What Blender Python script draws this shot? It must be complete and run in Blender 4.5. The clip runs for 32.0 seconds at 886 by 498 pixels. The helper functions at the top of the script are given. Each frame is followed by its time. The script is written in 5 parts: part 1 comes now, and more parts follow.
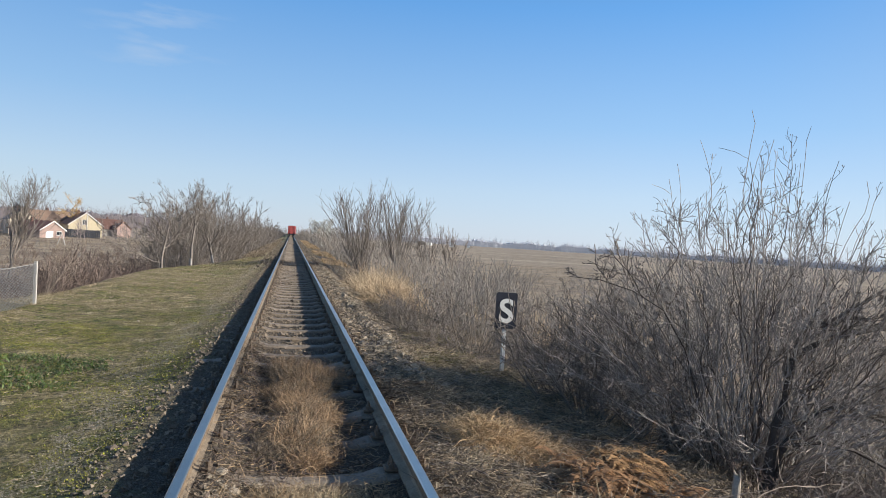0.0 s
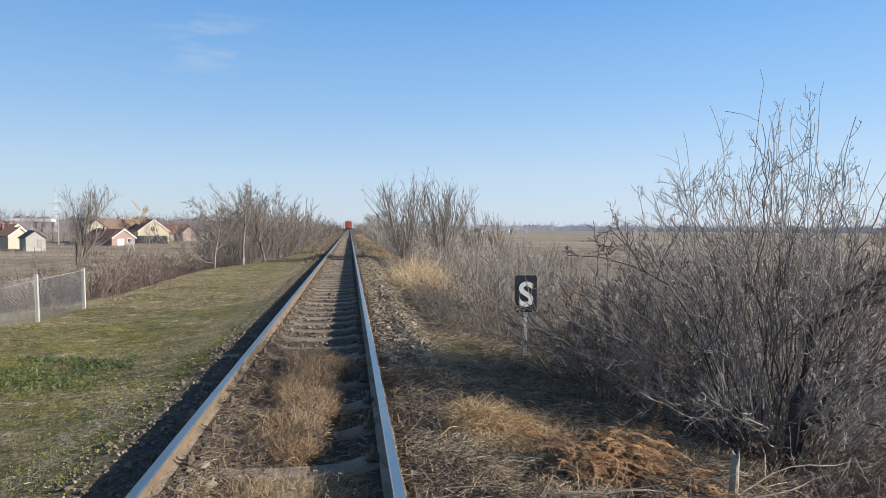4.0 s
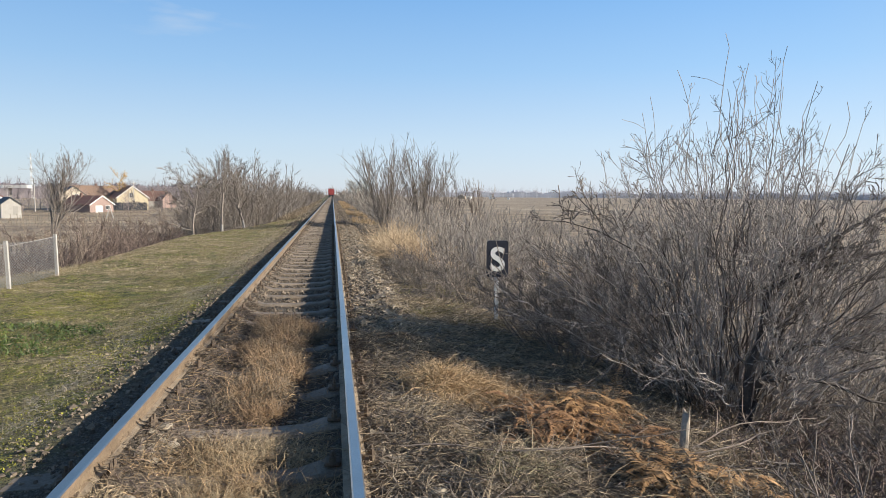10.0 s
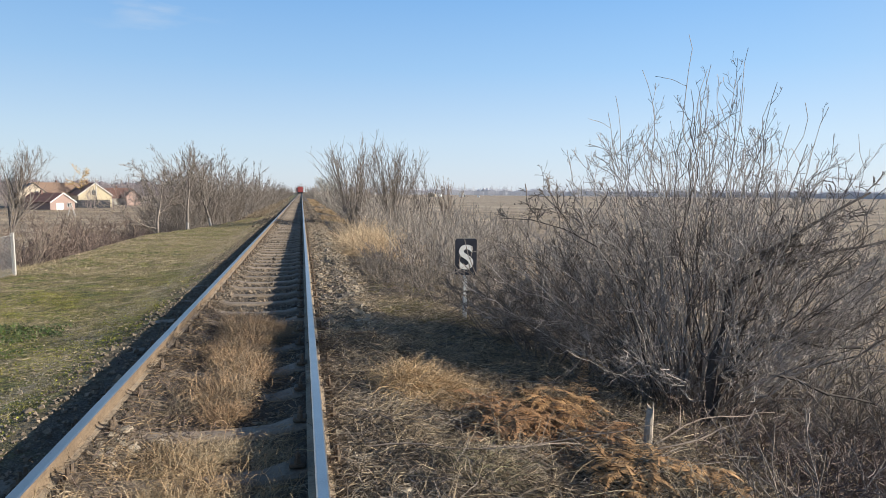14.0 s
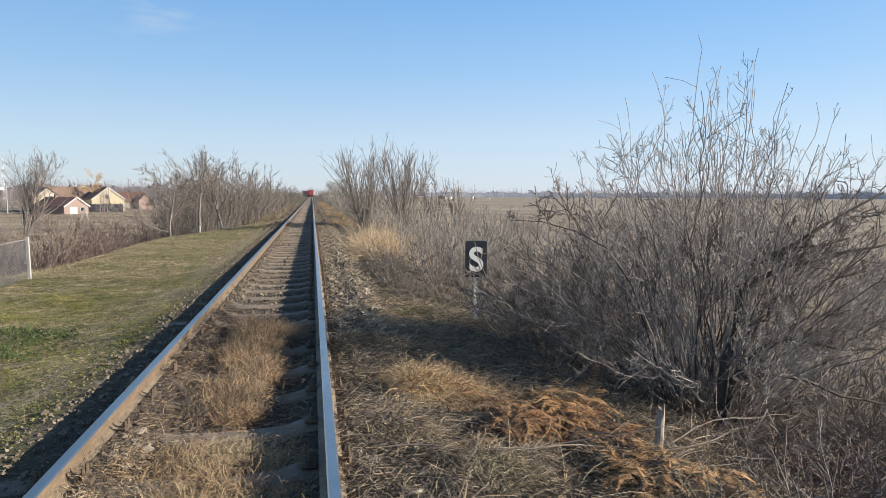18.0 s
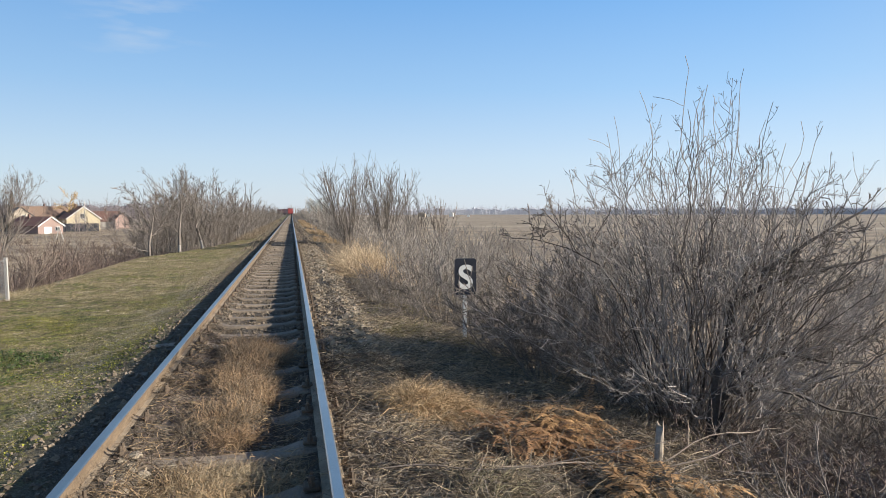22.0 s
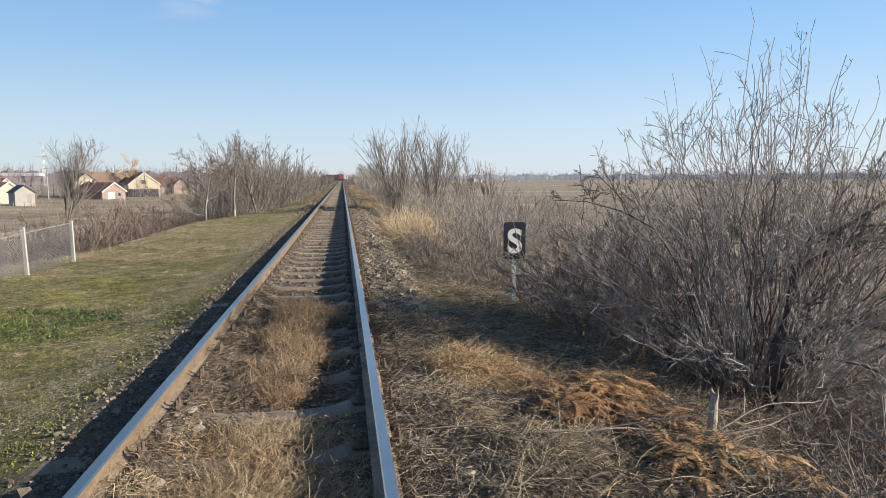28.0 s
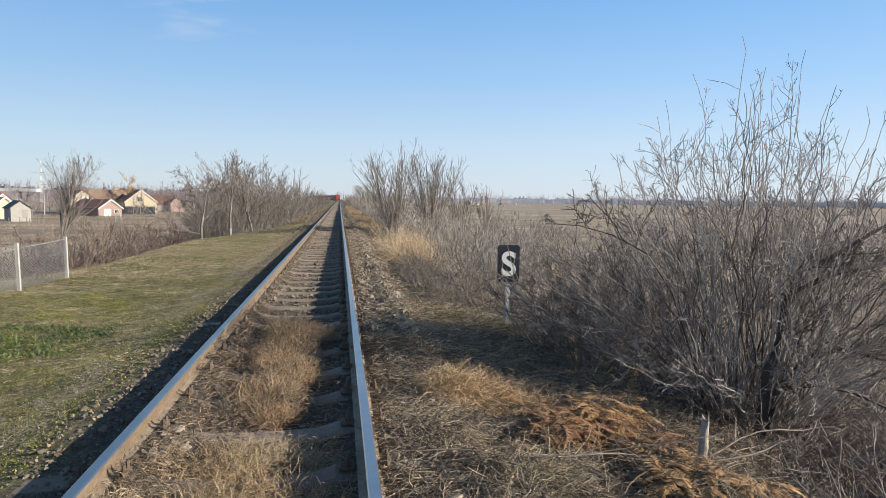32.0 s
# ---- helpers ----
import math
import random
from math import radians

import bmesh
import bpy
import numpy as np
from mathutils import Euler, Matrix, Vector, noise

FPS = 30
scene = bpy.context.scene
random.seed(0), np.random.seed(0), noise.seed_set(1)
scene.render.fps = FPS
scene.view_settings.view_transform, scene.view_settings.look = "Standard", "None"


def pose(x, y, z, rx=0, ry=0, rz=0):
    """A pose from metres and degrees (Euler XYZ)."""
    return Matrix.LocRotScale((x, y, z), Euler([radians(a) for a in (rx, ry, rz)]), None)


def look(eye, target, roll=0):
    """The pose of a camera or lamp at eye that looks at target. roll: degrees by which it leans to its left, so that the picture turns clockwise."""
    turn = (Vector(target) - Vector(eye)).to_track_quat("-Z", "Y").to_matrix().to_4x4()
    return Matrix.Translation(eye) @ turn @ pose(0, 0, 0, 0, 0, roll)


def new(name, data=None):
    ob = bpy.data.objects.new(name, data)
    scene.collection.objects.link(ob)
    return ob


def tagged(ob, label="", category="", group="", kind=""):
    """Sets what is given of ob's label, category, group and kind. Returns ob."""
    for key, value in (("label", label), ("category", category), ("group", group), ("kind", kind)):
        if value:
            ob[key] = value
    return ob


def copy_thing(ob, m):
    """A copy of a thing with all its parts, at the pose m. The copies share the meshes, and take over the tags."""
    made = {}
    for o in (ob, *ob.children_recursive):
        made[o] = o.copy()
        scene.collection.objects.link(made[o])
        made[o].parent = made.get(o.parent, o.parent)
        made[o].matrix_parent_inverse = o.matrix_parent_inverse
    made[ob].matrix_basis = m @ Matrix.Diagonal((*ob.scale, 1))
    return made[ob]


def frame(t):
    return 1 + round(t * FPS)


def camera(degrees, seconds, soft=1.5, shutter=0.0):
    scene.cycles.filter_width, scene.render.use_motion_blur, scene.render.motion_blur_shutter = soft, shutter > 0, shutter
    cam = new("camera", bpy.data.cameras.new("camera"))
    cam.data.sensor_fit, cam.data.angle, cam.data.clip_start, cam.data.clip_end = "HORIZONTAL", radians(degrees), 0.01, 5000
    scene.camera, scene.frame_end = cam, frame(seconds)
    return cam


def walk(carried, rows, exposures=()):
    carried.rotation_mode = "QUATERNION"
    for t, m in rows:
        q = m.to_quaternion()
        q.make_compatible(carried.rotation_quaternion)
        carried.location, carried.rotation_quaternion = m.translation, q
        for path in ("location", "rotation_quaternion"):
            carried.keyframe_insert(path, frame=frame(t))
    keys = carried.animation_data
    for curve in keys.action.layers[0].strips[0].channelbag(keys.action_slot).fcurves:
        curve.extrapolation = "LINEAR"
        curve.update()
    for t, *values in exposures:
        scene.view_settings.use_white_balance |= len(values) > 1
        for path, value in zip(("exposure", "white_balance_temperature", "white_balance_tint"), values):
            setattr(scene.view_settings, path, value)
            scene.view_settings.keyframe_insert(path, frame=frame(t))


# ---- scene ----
cam = camera(68.2, 32.0, soft=0.8)
PATH = [
    (0, (-0.176, -0.866, 1.535), (0.278, 1.082, 1.513), 3.6),
    (0.5, (0.046, -0.81, 1.552), (0.451, 1.149, 1.555), 1.5),
    (1, (0.176, -0.795, 1.541), (0.359, 1.197, 1.562), 1.7),
    (1.5, (0.322, -0.825, 1.519), (0.436, 1.172, 1.509), 2.0),
    (2, (0.305, -0.835, 1.525), (0.424, 1.162, 1.493), 0.6),
    (2.5, (0.29, -0.839, 1.526), (0.412, 1.157, 1.485), -0.3),
    (3, (0.4, -0.867, 1.538), (0.507, 1.13, 1.513), 0.5),
    (3.5, (0.449, -0.879, 1.537), (0.651, 1.111, 1.506), 0.2),
    (4, (0.465, -0.879, 1.527), (0.748, 1.1, 1.462), 0.4),
    (4.5, (0.515, -0.885, 1.52), (0.828, 1.087, 1.409), -0.2),
    (6.5, (0.591, -0.931, 1.512), (0.892, 1.042, 1.386), 0.7),
    (7, (0.601, -0.919, 1.501), (0.89, 1.055, 1.352), 0.3),
    (7.5, (0.605, -0.917, 1.501), (0.897, 1.055, 1.336), -0.2),
    (8, (0.603, -0.914, 1.504), (0.928, 1.051, 1.33), 0.1),
    (8.5, (0.614, -0.928, 1.509), (0.937, 1.038, 1.332), 0.2),
    (9, (0.618, -0.937, 1.503), (0.929, 1.031, 1.332), 0.4),
    (9.5, (0.629, -0.943, 1.515), (0.945, 1.025, 1.344), 0.2),
    (10, (0.631, -0.944, 1.509), (0.963, 1.021, 1.343), 0.4),
    (10.5, (0.633, -0.951, 1.509), (0.975, 1.012, 1.342), 0.3),
    (11, (0.638, -0.946, 1.503), (0.982, 1.017, 1.33), 0.1),
    (11.5, (0.643, -0.938, 1.505), (0.994, 1.021, 1.308), 0.4),
    (12, (0.646, -0.926, 1.507), (0.997, 1.032, 1.304), 0.4),
    (12.5, (0.652, -0.92, 1.509), (1.008, 1.039, 1.317), 0.5),
    (13, (0.657, -0.936, 1.514), (1.041, 1.019, 1.333), 0.6),
    (13.5, (0.66, -0.927, 1.502), (1.059, 1.025, 1.327), 0.6),
    (14, (0.66, -0.937, 1.513), (1.081, 1.011, 1.341), 0.5),
    (14.5, (0.652, -0.946, 1.511), (1.076, 1.002, 1.353), 0.6),
    (16.5, (0.661, -0.96, 1.51), (1.092, 0.986, 1.348), 0.1),
    (17, (0.657, -0.953, 1.507), (1.074, 0.997, 1.348), 0.1),
    (17.5, (0.656, -0.953, 1.507), (1.059, 0.999, 1.347), 0.2),
    (18, (0.659, -0.957, 1.513), (1.049, 0.997, 1.348), 0.2),
    (18.5, (0.656, -0.946, 1.512), (1.008, 1.017, 1.359), 0.5),
    (19, (0.651, -0.95, 1.513), (0.975, 1.019, 1.375), 0.3),
    (19.5, (0.642, -0.959, 1.515), (0.92, 1.019, 1.408), -0.2),
    (20, (0.623, -0.938, 1.512), (0.835, 1.049, 1.417), 0.4),
    (20.5, (0.61, -0.964, 1.531), (0.822, 1.023, 1.444), 0.4),
    (21, (0.553, -0.896, 1.514), (0.874, 1.077, 1.44), 0.4),
    (21.5, (0.519, -0.915, 1.508), (0.919, 1.042, 1.412), 0.1),
    (22, (0.524, -0.937, 1.521), (0.974, 1.009, 1.409), -0.1),
    (22.5, (0.541, -0.946, 1.516), (1.005, 0.995, 1.388), -0.1),
    (23, (0.535, -0.939, 1.518), (0.997, 1.002, 1.387), -0.2),
    (23.5, (0.549, -0.965, 1.515), (1.008, 0.976, 1.375), -0.2),
    (24, (0.561, -0.946, 1.508), (0.98, 1.004, 1.353), -0.3),
    (24.5, (0.589, -0.926, 1.501), (0.957, 1.032, 1.32), -0.5),
    (25, (0.591, -0.921, 1.503), (0.928, 1.043, 1.329), -0.4),
    (25.5, (0.566, -0.914, 1.502), (0.9, 1.05, 1.328), -0.3),
    (27.5, (0.482, -0.862, 1.495), (0.693, 1.119, 1.316), -0.5),
    (28, (0.548, -0.87, 1.485), (0.848, 1.095, 1.269), -0.2),
    (28.5, (0.595, -0.916, 1.483), (0.888, 1.05, 1.263), 0.2),
    (29, (0.597, -0.907, 1.488), (0.867, 1.062, 1.269), -0.7),
    (29.5, (0.594, -0.915, 1.486), (0.874, 1.056, 1.298), -0.7),
    (30, (0.592, -0.919, 1.486), (0.886, 1.051, 1.302), -0.2),
    (30.5, (0.596, -0.924, 1.5), (0.879, 1.049, 1.34), 0.2),
    (31, (0.591, -0.921, 1.491), (0.859, 1.055, 1.342), 0.4),
    (31.5, (0.593, -0.913, 1.49), (0.853, 1.064, 1.339), 0.6),
    (32, (0.573, -0.885, 1.483), (0.886, 1.085, 1.334), 0.7),
]
walk(cam, [(t, look(eye, aim, roll)) for t, eye, aim, roll in PATH],
     exposures=((0, 0.25, 6200, 10), (4.2, 0.26, 6200, 10), (7, 0.36, 6420, 10), (19, 0.34, 6420, 10), (20.5, 0.30, 6420, 10), (22, 0.34, 6420, 10), (28, 0.36, 6500, 10), (29, 0.43, 6620, 10), (30, 0.46, 6620, 10), (31, 0.40, 6450, 10), (32, 0.34, 6420, 10)))

# ---- world, sun, exposure ----
SUN_DIR = Vector((0.93, -0.37, 0.0)).normalized()      # ground direction towards the sun
SUN_EL = radians(20)
w = bpy.data.worlds.new("sky")
scene.world = w
w.use_nodes = True
wn = w.node_tree.nodes
sky = wn.new("ShaderNodeTexSky")
sky.sky_type = "NISHITA"
sky.sun_disc = False
sky.sun_elevation = SUN_EL
sky.sun_rotation = math.atan2(SUN_DIR.x, SUN_DIR.y)
sky.air_density, sky.dust_density, sky.ozone_density = 1.0, 0.35, 4.0
wl = w.node_tree.links
way = wn.new("ShaderNodeTexCoord").outputs["Generated"]
up = wn.new("ShaderNodeSeparateXYZ")
wl.new(way, up.inputs[0])
# winter haze: pale towards the horizon, deep blue above
haze = wn.new("ShaderNodeValToRGB")
stops = [(0.0, (0.72, 0.80, 0.92)), (0.08, (0.62, 0.77, 0.94)), (0.18, (0.39, 0.64, 0.95)), (0.34, (0.17, 0.45, 0.90)), (0.55, (0.07, 0.19, 0.42)), (1.0, (0.04, 0.09, 0.19))]
while len(haze.color_ramp.elements) < len(stops):
    haze.color_ramp.elements.new(0.5)
for el, (p, c) in zip(haze.color_ramp.elements, stops):
    el.position, el.color = p, (*c, 1)
wl.new(up.outputs["Z"], haze.inputs["Fac"])
sunward = wn.new("ShaderNodeMapRange")                 # the haze is brighter on the sun's side
for key, val in (("From Min", -0.5), ("From Max", 0.5), ("To Min", 5.6), ("To Max", 7.1)):
    sunward.inputs[key].default_value = val
wl.new(up.outputs["X"], sunward.inputs["Value"])
gain = wn.new("ShaderNodeVectorMath")
gain.operation = "SCALE"
wl.new(sunward.outputs[0], gain.inputs["Scale"])
wl.new(haze.outputs["Color"], gain.inputs[0])
glow = wn.new("ShaderNodeVectorMath")
glow.operation = "DOT_PRODUCT"
glow.inputs[1].default_value = (SUN_DIR.x * math.cos(SUN_EL), SUN_DIR.y * math.cos(SUN_EL), math.sin(SUN_EL))
wl.new(way, glow.inputs[0])
glow_amount = wn.new("ShaderNodeMapRange")
for key, val in (("From Min", 0.35), ("From Max", 1.0), ("To Min", 0.0), ("To Max", 0.3)):
    glow_amount.inputs[key].default_value = val
wl.new(glow.outputs["Value"], glow_amount.inputs["Value"])
warm_haze = wn.new("ShaderNodeMix")
warm_haze.data_type = "RGBA"
warm_haze.inputs["B"].default_value = (4.6, 4.1, 3.4, 1)
wl.new(glow_amount.outputs[0], warm_haze.inputs["Factor"])
wl.new(gain.outputs[0], warm_haze.inputs["A"])
blend = wn.new("ShaderNodeMix")
blend.data_type = "RGBA"
blend.inputs["Factor"].default_value = 0.75
wl.new(sky.outputs["Color"], blend.inputs["A"])
wl.new(warm_haze.outputs["Result"], blend.inputs["B"])
# one thin cirrus wisp in the north-west
wisp_turn = wn.new("ShaderNodeVectorRotate")
wisp_turn.rotation_type = "Z_AXIS"
wisp_turn.inputs["Angle"].default_value = radians(4.7)
wl.new(way, wisp_turn.inputs["Vector"])
wisp_map = wn.new("ShaderNodeMapping")
wisp_map.inputs["Scale"].default_value = (7, 7, 34)
wl.new(wisp_turn.outputs[0], wisp_map.inputs[0])
wisp = wn.new("ShaderNodeTexNoise")
wisp.inputs["Scale"].default_value, wisp.inputs["Detail"].default_value = 1.6, 6
wl.new(wisp_map.outputs[0], wisp.inputs["Vector"])
near = wn.new("ShaderNodeVectorMath")
near.operation = "DISTANCE"
near.inputs[1].default_value = Vector((-0.262, 0.926, 0.262)).normalized()
wl.new(wisp_turn.outputs[0], near.inputs[0])
around = wn.new("ShaderNodeMapRange")
for key, val in (("From Min", 0.02), ("From Max", 0.105), ("To Min", 1.0), ("To Max", 0.0)):
    around.inputs[key].default_value = val
wl.new(near.outputs["Value"], around.inputs["Value"])
wisp_ramp = wn.new("ShaderNodeMapRange")
for key, val in (("From Min", 0.50), ("From Max", 0.80), ("To Min", 0.0), ("To Max", 0.40)):
    wisp_ramp.inputs[key].default_value = val
wl.new(wisp.outputs["Fac"], wisp_ramp.inputs["Value"])
amount = wn.new("ShaderNodeMath")
amount.operation = "MULTIPLY"
wl.new(wisp_ramp.outputs[0], amount.inputs[0])
wl.new(around.outputs[0], amount.inputs[1])
wisp_mix = wn.new("ShaderNodeMix")
wisp_mix.data_type = "RGBA"
wisp_mix.inputs["B"].default_value = (4.6, 4.9, 5.2, 1)
wl.new(amount.outputs[0], wisp_mix.inputs["Factor"])
wl.new(blend.outputs["Result"], wisp_mix.inputs["A"])
wn["Background"].inputs["Strength"].default_value = 0.12
wl.new(wisp_mix.outputs["Result"], wn["Background"].inputs["Color"])
sun = new("sun", bpy.data.lights.new("sun", "SUN"))
sun.data.energy, sun.data.angle, sun.data.color = 6.4, radians(0.55), (1.0, 0.905, 0.775)
sun.matrix_world = look((0, 0, 60), Vector((0, 0, 60)) - Vector((SUN_DIR.x * math.cos(SUN_EL), SUN_DIR.y * math.cos(SUN_EL), math.sin(SUN_EL))))


# ---- materials ----
rng = np.random.default_rng(7)


def nodes_of(name):
    m = bpy.data.materials.new(name)
    m.use_nodes = True
    return m, m.node_tree.nodes, m.node_tree.links


def ramp(n, stops):
    r = n.new("ShaderNodeValToRGB")
    e = r.color_ramp.elements
    while len(e) < len(stops):
        e.new(0.5)
    for k, (p, c) in zip(e, stops):
        k.position, k.color = p, (*c, 1)
    return r


def noise_node(n, l, vec, scale, detail=4, rough=0.6):
    x = n.new("ShaderNodeTexNoise")
    x.inputs["Scale"].default_value, x.inputs["Detail"].default_value, x.inputs["Roughness"].default_value = scale, detail, rough
    if vec is not None:
        l.new(vec, x.inputs["Vector"])
    return x


def mix(n, l, fac, a, b):
    m = n.new("ShaderNodeMix")
    m.data_type = "RGBA"
    for sock, v in ((m.inputs["Factor"], fac), (m.inputs["A"], a), (m.inputs["B"], b)):
        if isinstance(v, (int, float)):
            sock.default_value = v
        elif isinstance(v, tuple):
            sock.default_value = (*v, 1)
        else:
            l.new(v, sock)
    return m.outputs["Result"]


def surface(name, dark, light, scale=6.0, rough=0.85, bump=0.3, fine=60.0, metal=0.0, spread=0.25, island=False):
    """Two-scale mottled surface between two colours, a shade of its own for each object or island."""
    m, n, l = nodes_of(name)
    b = n["Principled BSDF"]
    co = n.new("ShaderNodeNewGeometry").outputs["Position"] if island else n.new("ShaderNodeTexCoord").outputs["Object"]
    big, small = noise_node(n, l, co, scale), noise_node(n, l, co, fine)
    f = n.new("ShaderNodeMath")
    f.operation = "MULTIPLY_ADD"
    l.new(small.outputs["Fac"], f.inputs[0])
    f.inputs[1].default_value = 0.5
    g = n.new("ShaderNodeMath")
    g.operation = "MULTIPLY"
    l.new(big.outputs["Fac"], g.inputs[0])
    g.inputs[1].default_value = 0.5
    l.new(g.outputs[0], f.inputs[2])
    r = ramp(n, [(0.3, dark), (0.7, light)])
    l.new(f.outputs[0], r.inputs["Fac"])
    geo = n.new("ShaderNodeNewGeometry").outputs["Random Per Island"] if island else n.new("ShaderNodeObjectInfo").outputs["Random"]
    hs = n.new("ShaderNodeHueSaturation")
    mr = n.new("ShaderNodeMapRange")
    mr.inputs["To Min"].default_value, mr.inputs["To Max"].default_value = 1 - spread, 1 + spread
    l.new(geo, mr.inputs["Value"])
    l.new(mr.outputs[0], hs.inputs["Value"])
    l.new(r.outputs[0], hs.inputs["Color"])
    l.new(hs.outputs[0], b.inputs["Base Color"])
    b.inputs["Roughness"].default_value, b.inputs["Metallic"].default_value = rough, metal
    if bump:
        bp = n.new("ShaderNodeBump")
        bp.inputs["Strength"].default_value, bp.inputs["Distance"].default_value = bump, 0.02
        l.new(f.outputs[0], bp.inputs["Height"])
        l.new(bp.outputs[0], b.inputs["Normal"])
    return m


def ground_material():
    """Bare earth, verge turf, track bed and ploughed fields, laid out across the line."""
    m, n, l = nodes_of("ground")
    b = n["Principled BSDF"]
    pos = n.new("ShaderNodeNewGeometry").outputs["Position"]
    sx = n.new("ShaderNodeSeparateXYZ")
    l.new(pos, sx.inputs[0])
    n1, n2, n3 = noise_node(n, l, pos, 0.9, 5), noise_node(n, l, pos, 7, 5), noise_node(n, l, pos, 70, 3)
    wob = n.new("ShaderNodeMath")
    wob.operation = "MULTIPLY_ADD"
    l.new(n1.outputs["Fac"], wob.inputs[0])
    wob.inputs[1].default_value = 0.9
    l.new(sx.outputs["X"], wob.inputs[2])
    wob2 = n.new("ShaderNodeMath")
    wob2.operation = "MULTIPLY_ADD"
    l.new(n2.outputs["Fac"], wob2.inputs[0])
    wob2.inputs[1].default_value = 0.6
    l.new(wob.outputs[0], wob2.inputs[2])
    xx = wob2.outputs[0]                                # x + about 0.75

    def band(lo, hi):
        r = n.new("ShaderNodeMapRange")
        r.inputs["From Min"].default_value, r.inputs["From Max"].default_value = lo, hi
        l.new(xx, r.inputs["Value"])
        return r.outputs[0]

    turf = ramp(n, [(0.30, (0.25, 0.25, 0.25)), (0.44, (0.62, 0.62, 0.60)), (0.56, (1.1, 1.1, 1.1)), (0.70, (1.9, 1.85, 1.9))])
    n4 = noise_node(n, l, pos, 26, 4, 0.7)
    t4 = n.new("ShaderNodeMath")
    t4.operation = "MULTIPLY_ADD"
    l.new(n4.outputs["Fac"], t4.inputs[0])
    t4.inputs[1].default_value = 1.1
    t5 = n.new("ShaderNodeMath")
    t5.operation = "MULTIPLY_ADD"
    l.new(n2.outputs["Fac"], t5.inputs[0])
    t5.inputs[1].default_value, t5.inputs[2].default_value = 0.7, -0.40
    l.new(t5.outputs[0], t4.inputs[2])
    l.new(t4.outputs[0], turf.inputs[0])
    patchy = noise_node(n, l, pos, 1.7, 5, 0.65)
    turf_big = ramp(n, [(0.34, (0.08, 0.09, 0.018)), (0.43, (0.20, 0.20, 0.042)), (0.49, (0.15, 0.132, 0.042)), (0.56, (0.24, 0.195, 0.085)), (0.65, (0.41, 0.345, 0.195))])
    l.new(patchy.outputs["Fac"], turf_big.inputs[0])
    tone = n.new("ShaderNodeMix")
    tone.data_type, tone.blend_type = "RGBA", "MULTIPLY"
    tone.inputs["Factor"].default_value = 1.0
    l.new(turf_big.outputs[0], tone.inputs["A"])
    l.new(turf.outputs[0], tone.inputs["B"])
    turf_c = tone.outputs["Result"]
    bare = n.new("ShaderNodeMapRange")
    bare.inputs["From Min"].default_value, bare.inputs["From Max"].default_value = 0.60, 0.74
    nb = noise_node(n, l, pos, 2.3, 6, 0.7)
    l.new(nb.outputs["Fac"], bare.inputs["Value"])
    dirt = ramp(n, [(0.3, (0.10, 0.075, 0.032)), (0.7, (0.27, 0.21, 0.11))])
    l.new(n3.outputs["Fac"], dirt.inputs[0])
    turf_c = mix(n, l, bare.outputs[0], turf_c, dirt.outputs[0])
    # a worn gritty path runs along the verge
    path_x = n.new("ShaderNodeMath")
    path_x.operation = "MULTIPLY_ADD"
    l.new(nb.outputs["Fac"], path_x.inputs[0])
    path_x.inputs[1].default_value = 1.5
    l.new(sx.outputs["X"], path_x.inputs[2])
    worn = ramp(n, [(0.46, (0, 0, 0)), (0.50, (1, 1, 1)), (0.53, (1, 1, 1)), (0.58, (0, 0, 0))])
    span = n.new("ShaderNodeMapRange")
    span.inputs["From Min"].default_value, span.inputs["From Max"].default_value = -3.1, 0.9
    l.new(path_x.outputs[0], span.inputs["Value"])
    l.new(span.outputs[0], worn.inputs[0])
    grey_grit = ramp(n, [(0.32, (0.12, 0.10, 0.06)), (0.5, (0.33, 0.28, 0.185)), (0.66, (0.56, 0.49, 0.36))])
    l.new(n3.outputs["Fac"], grey_grit.inputs[0])
    thin = n.new("ShaderNodeMath")
    thin.operation = "MULTIPLY"
    l.new(worn.outputs[0], thin.inputs[0])
    speck = n.new("ShaderNodeMapRange")
    speck.inputs["From Min"].default_value, speck.inputs["From Max"].default_value = 0.46, 0.53
    l.new(n4.outputs["Fac"], speck.inputs["Value"])
    l.new(speck.outputs[0], thin.inputs[1])
    turf_c = mix(n, l, thin.outputs[0], turf_c, grey_grit.outputs[0])
    grit = ramp(n, [(0.35, (0.055, 0.041, 0.028)), (0.55, (0.125, 0.10, 0.072)), (0.7, (0.26, 0.22, 0.17))])
    l.new(n3.outputs["Fac"], grit.inputs[0])
    soil = ramp(n, [(0.35, (0.04, 0.03, 0.02)), (0.6, (0.09, 0.069, 0.046)), (0.75, (0.18, 0.138, 0.09))])
    l.new(n2.outputs["Fac"], soil.inputs[0])
    stretch = n.new("ShaderNodeMapping")
    stretch.inputs["Scale"].default_value = (0.006, 0.05, 0.01)
    l.new(pos, stretch.inputs[0])
    nf = noise_node(n, l, stretch.outputs[0], 1.0, 3)
    field = ramp(n, [(0.36, (0.20, 0.155, 0.108)), (0.46, (0.40, 0.32, 0.215)), (0.52, (0.25, 0.20, 0.14)), (0.62, (0.50, 0.41, 0.275))])
    l.new(nf.outputs["Fac"], field.inputs[0])
    clods = noise_node(n, l, pos, 0.35, 7, 0.75)
    clod_r = ramp(n, [(0.40, (0.11, 0.082, 0.058)), (0.52, (0.30, 0.23, 0.165)), (0.62, (0.50, 0.40, 0.285))])
    l.new(clods.outputs["Fac"], clod_r.inputs[0])
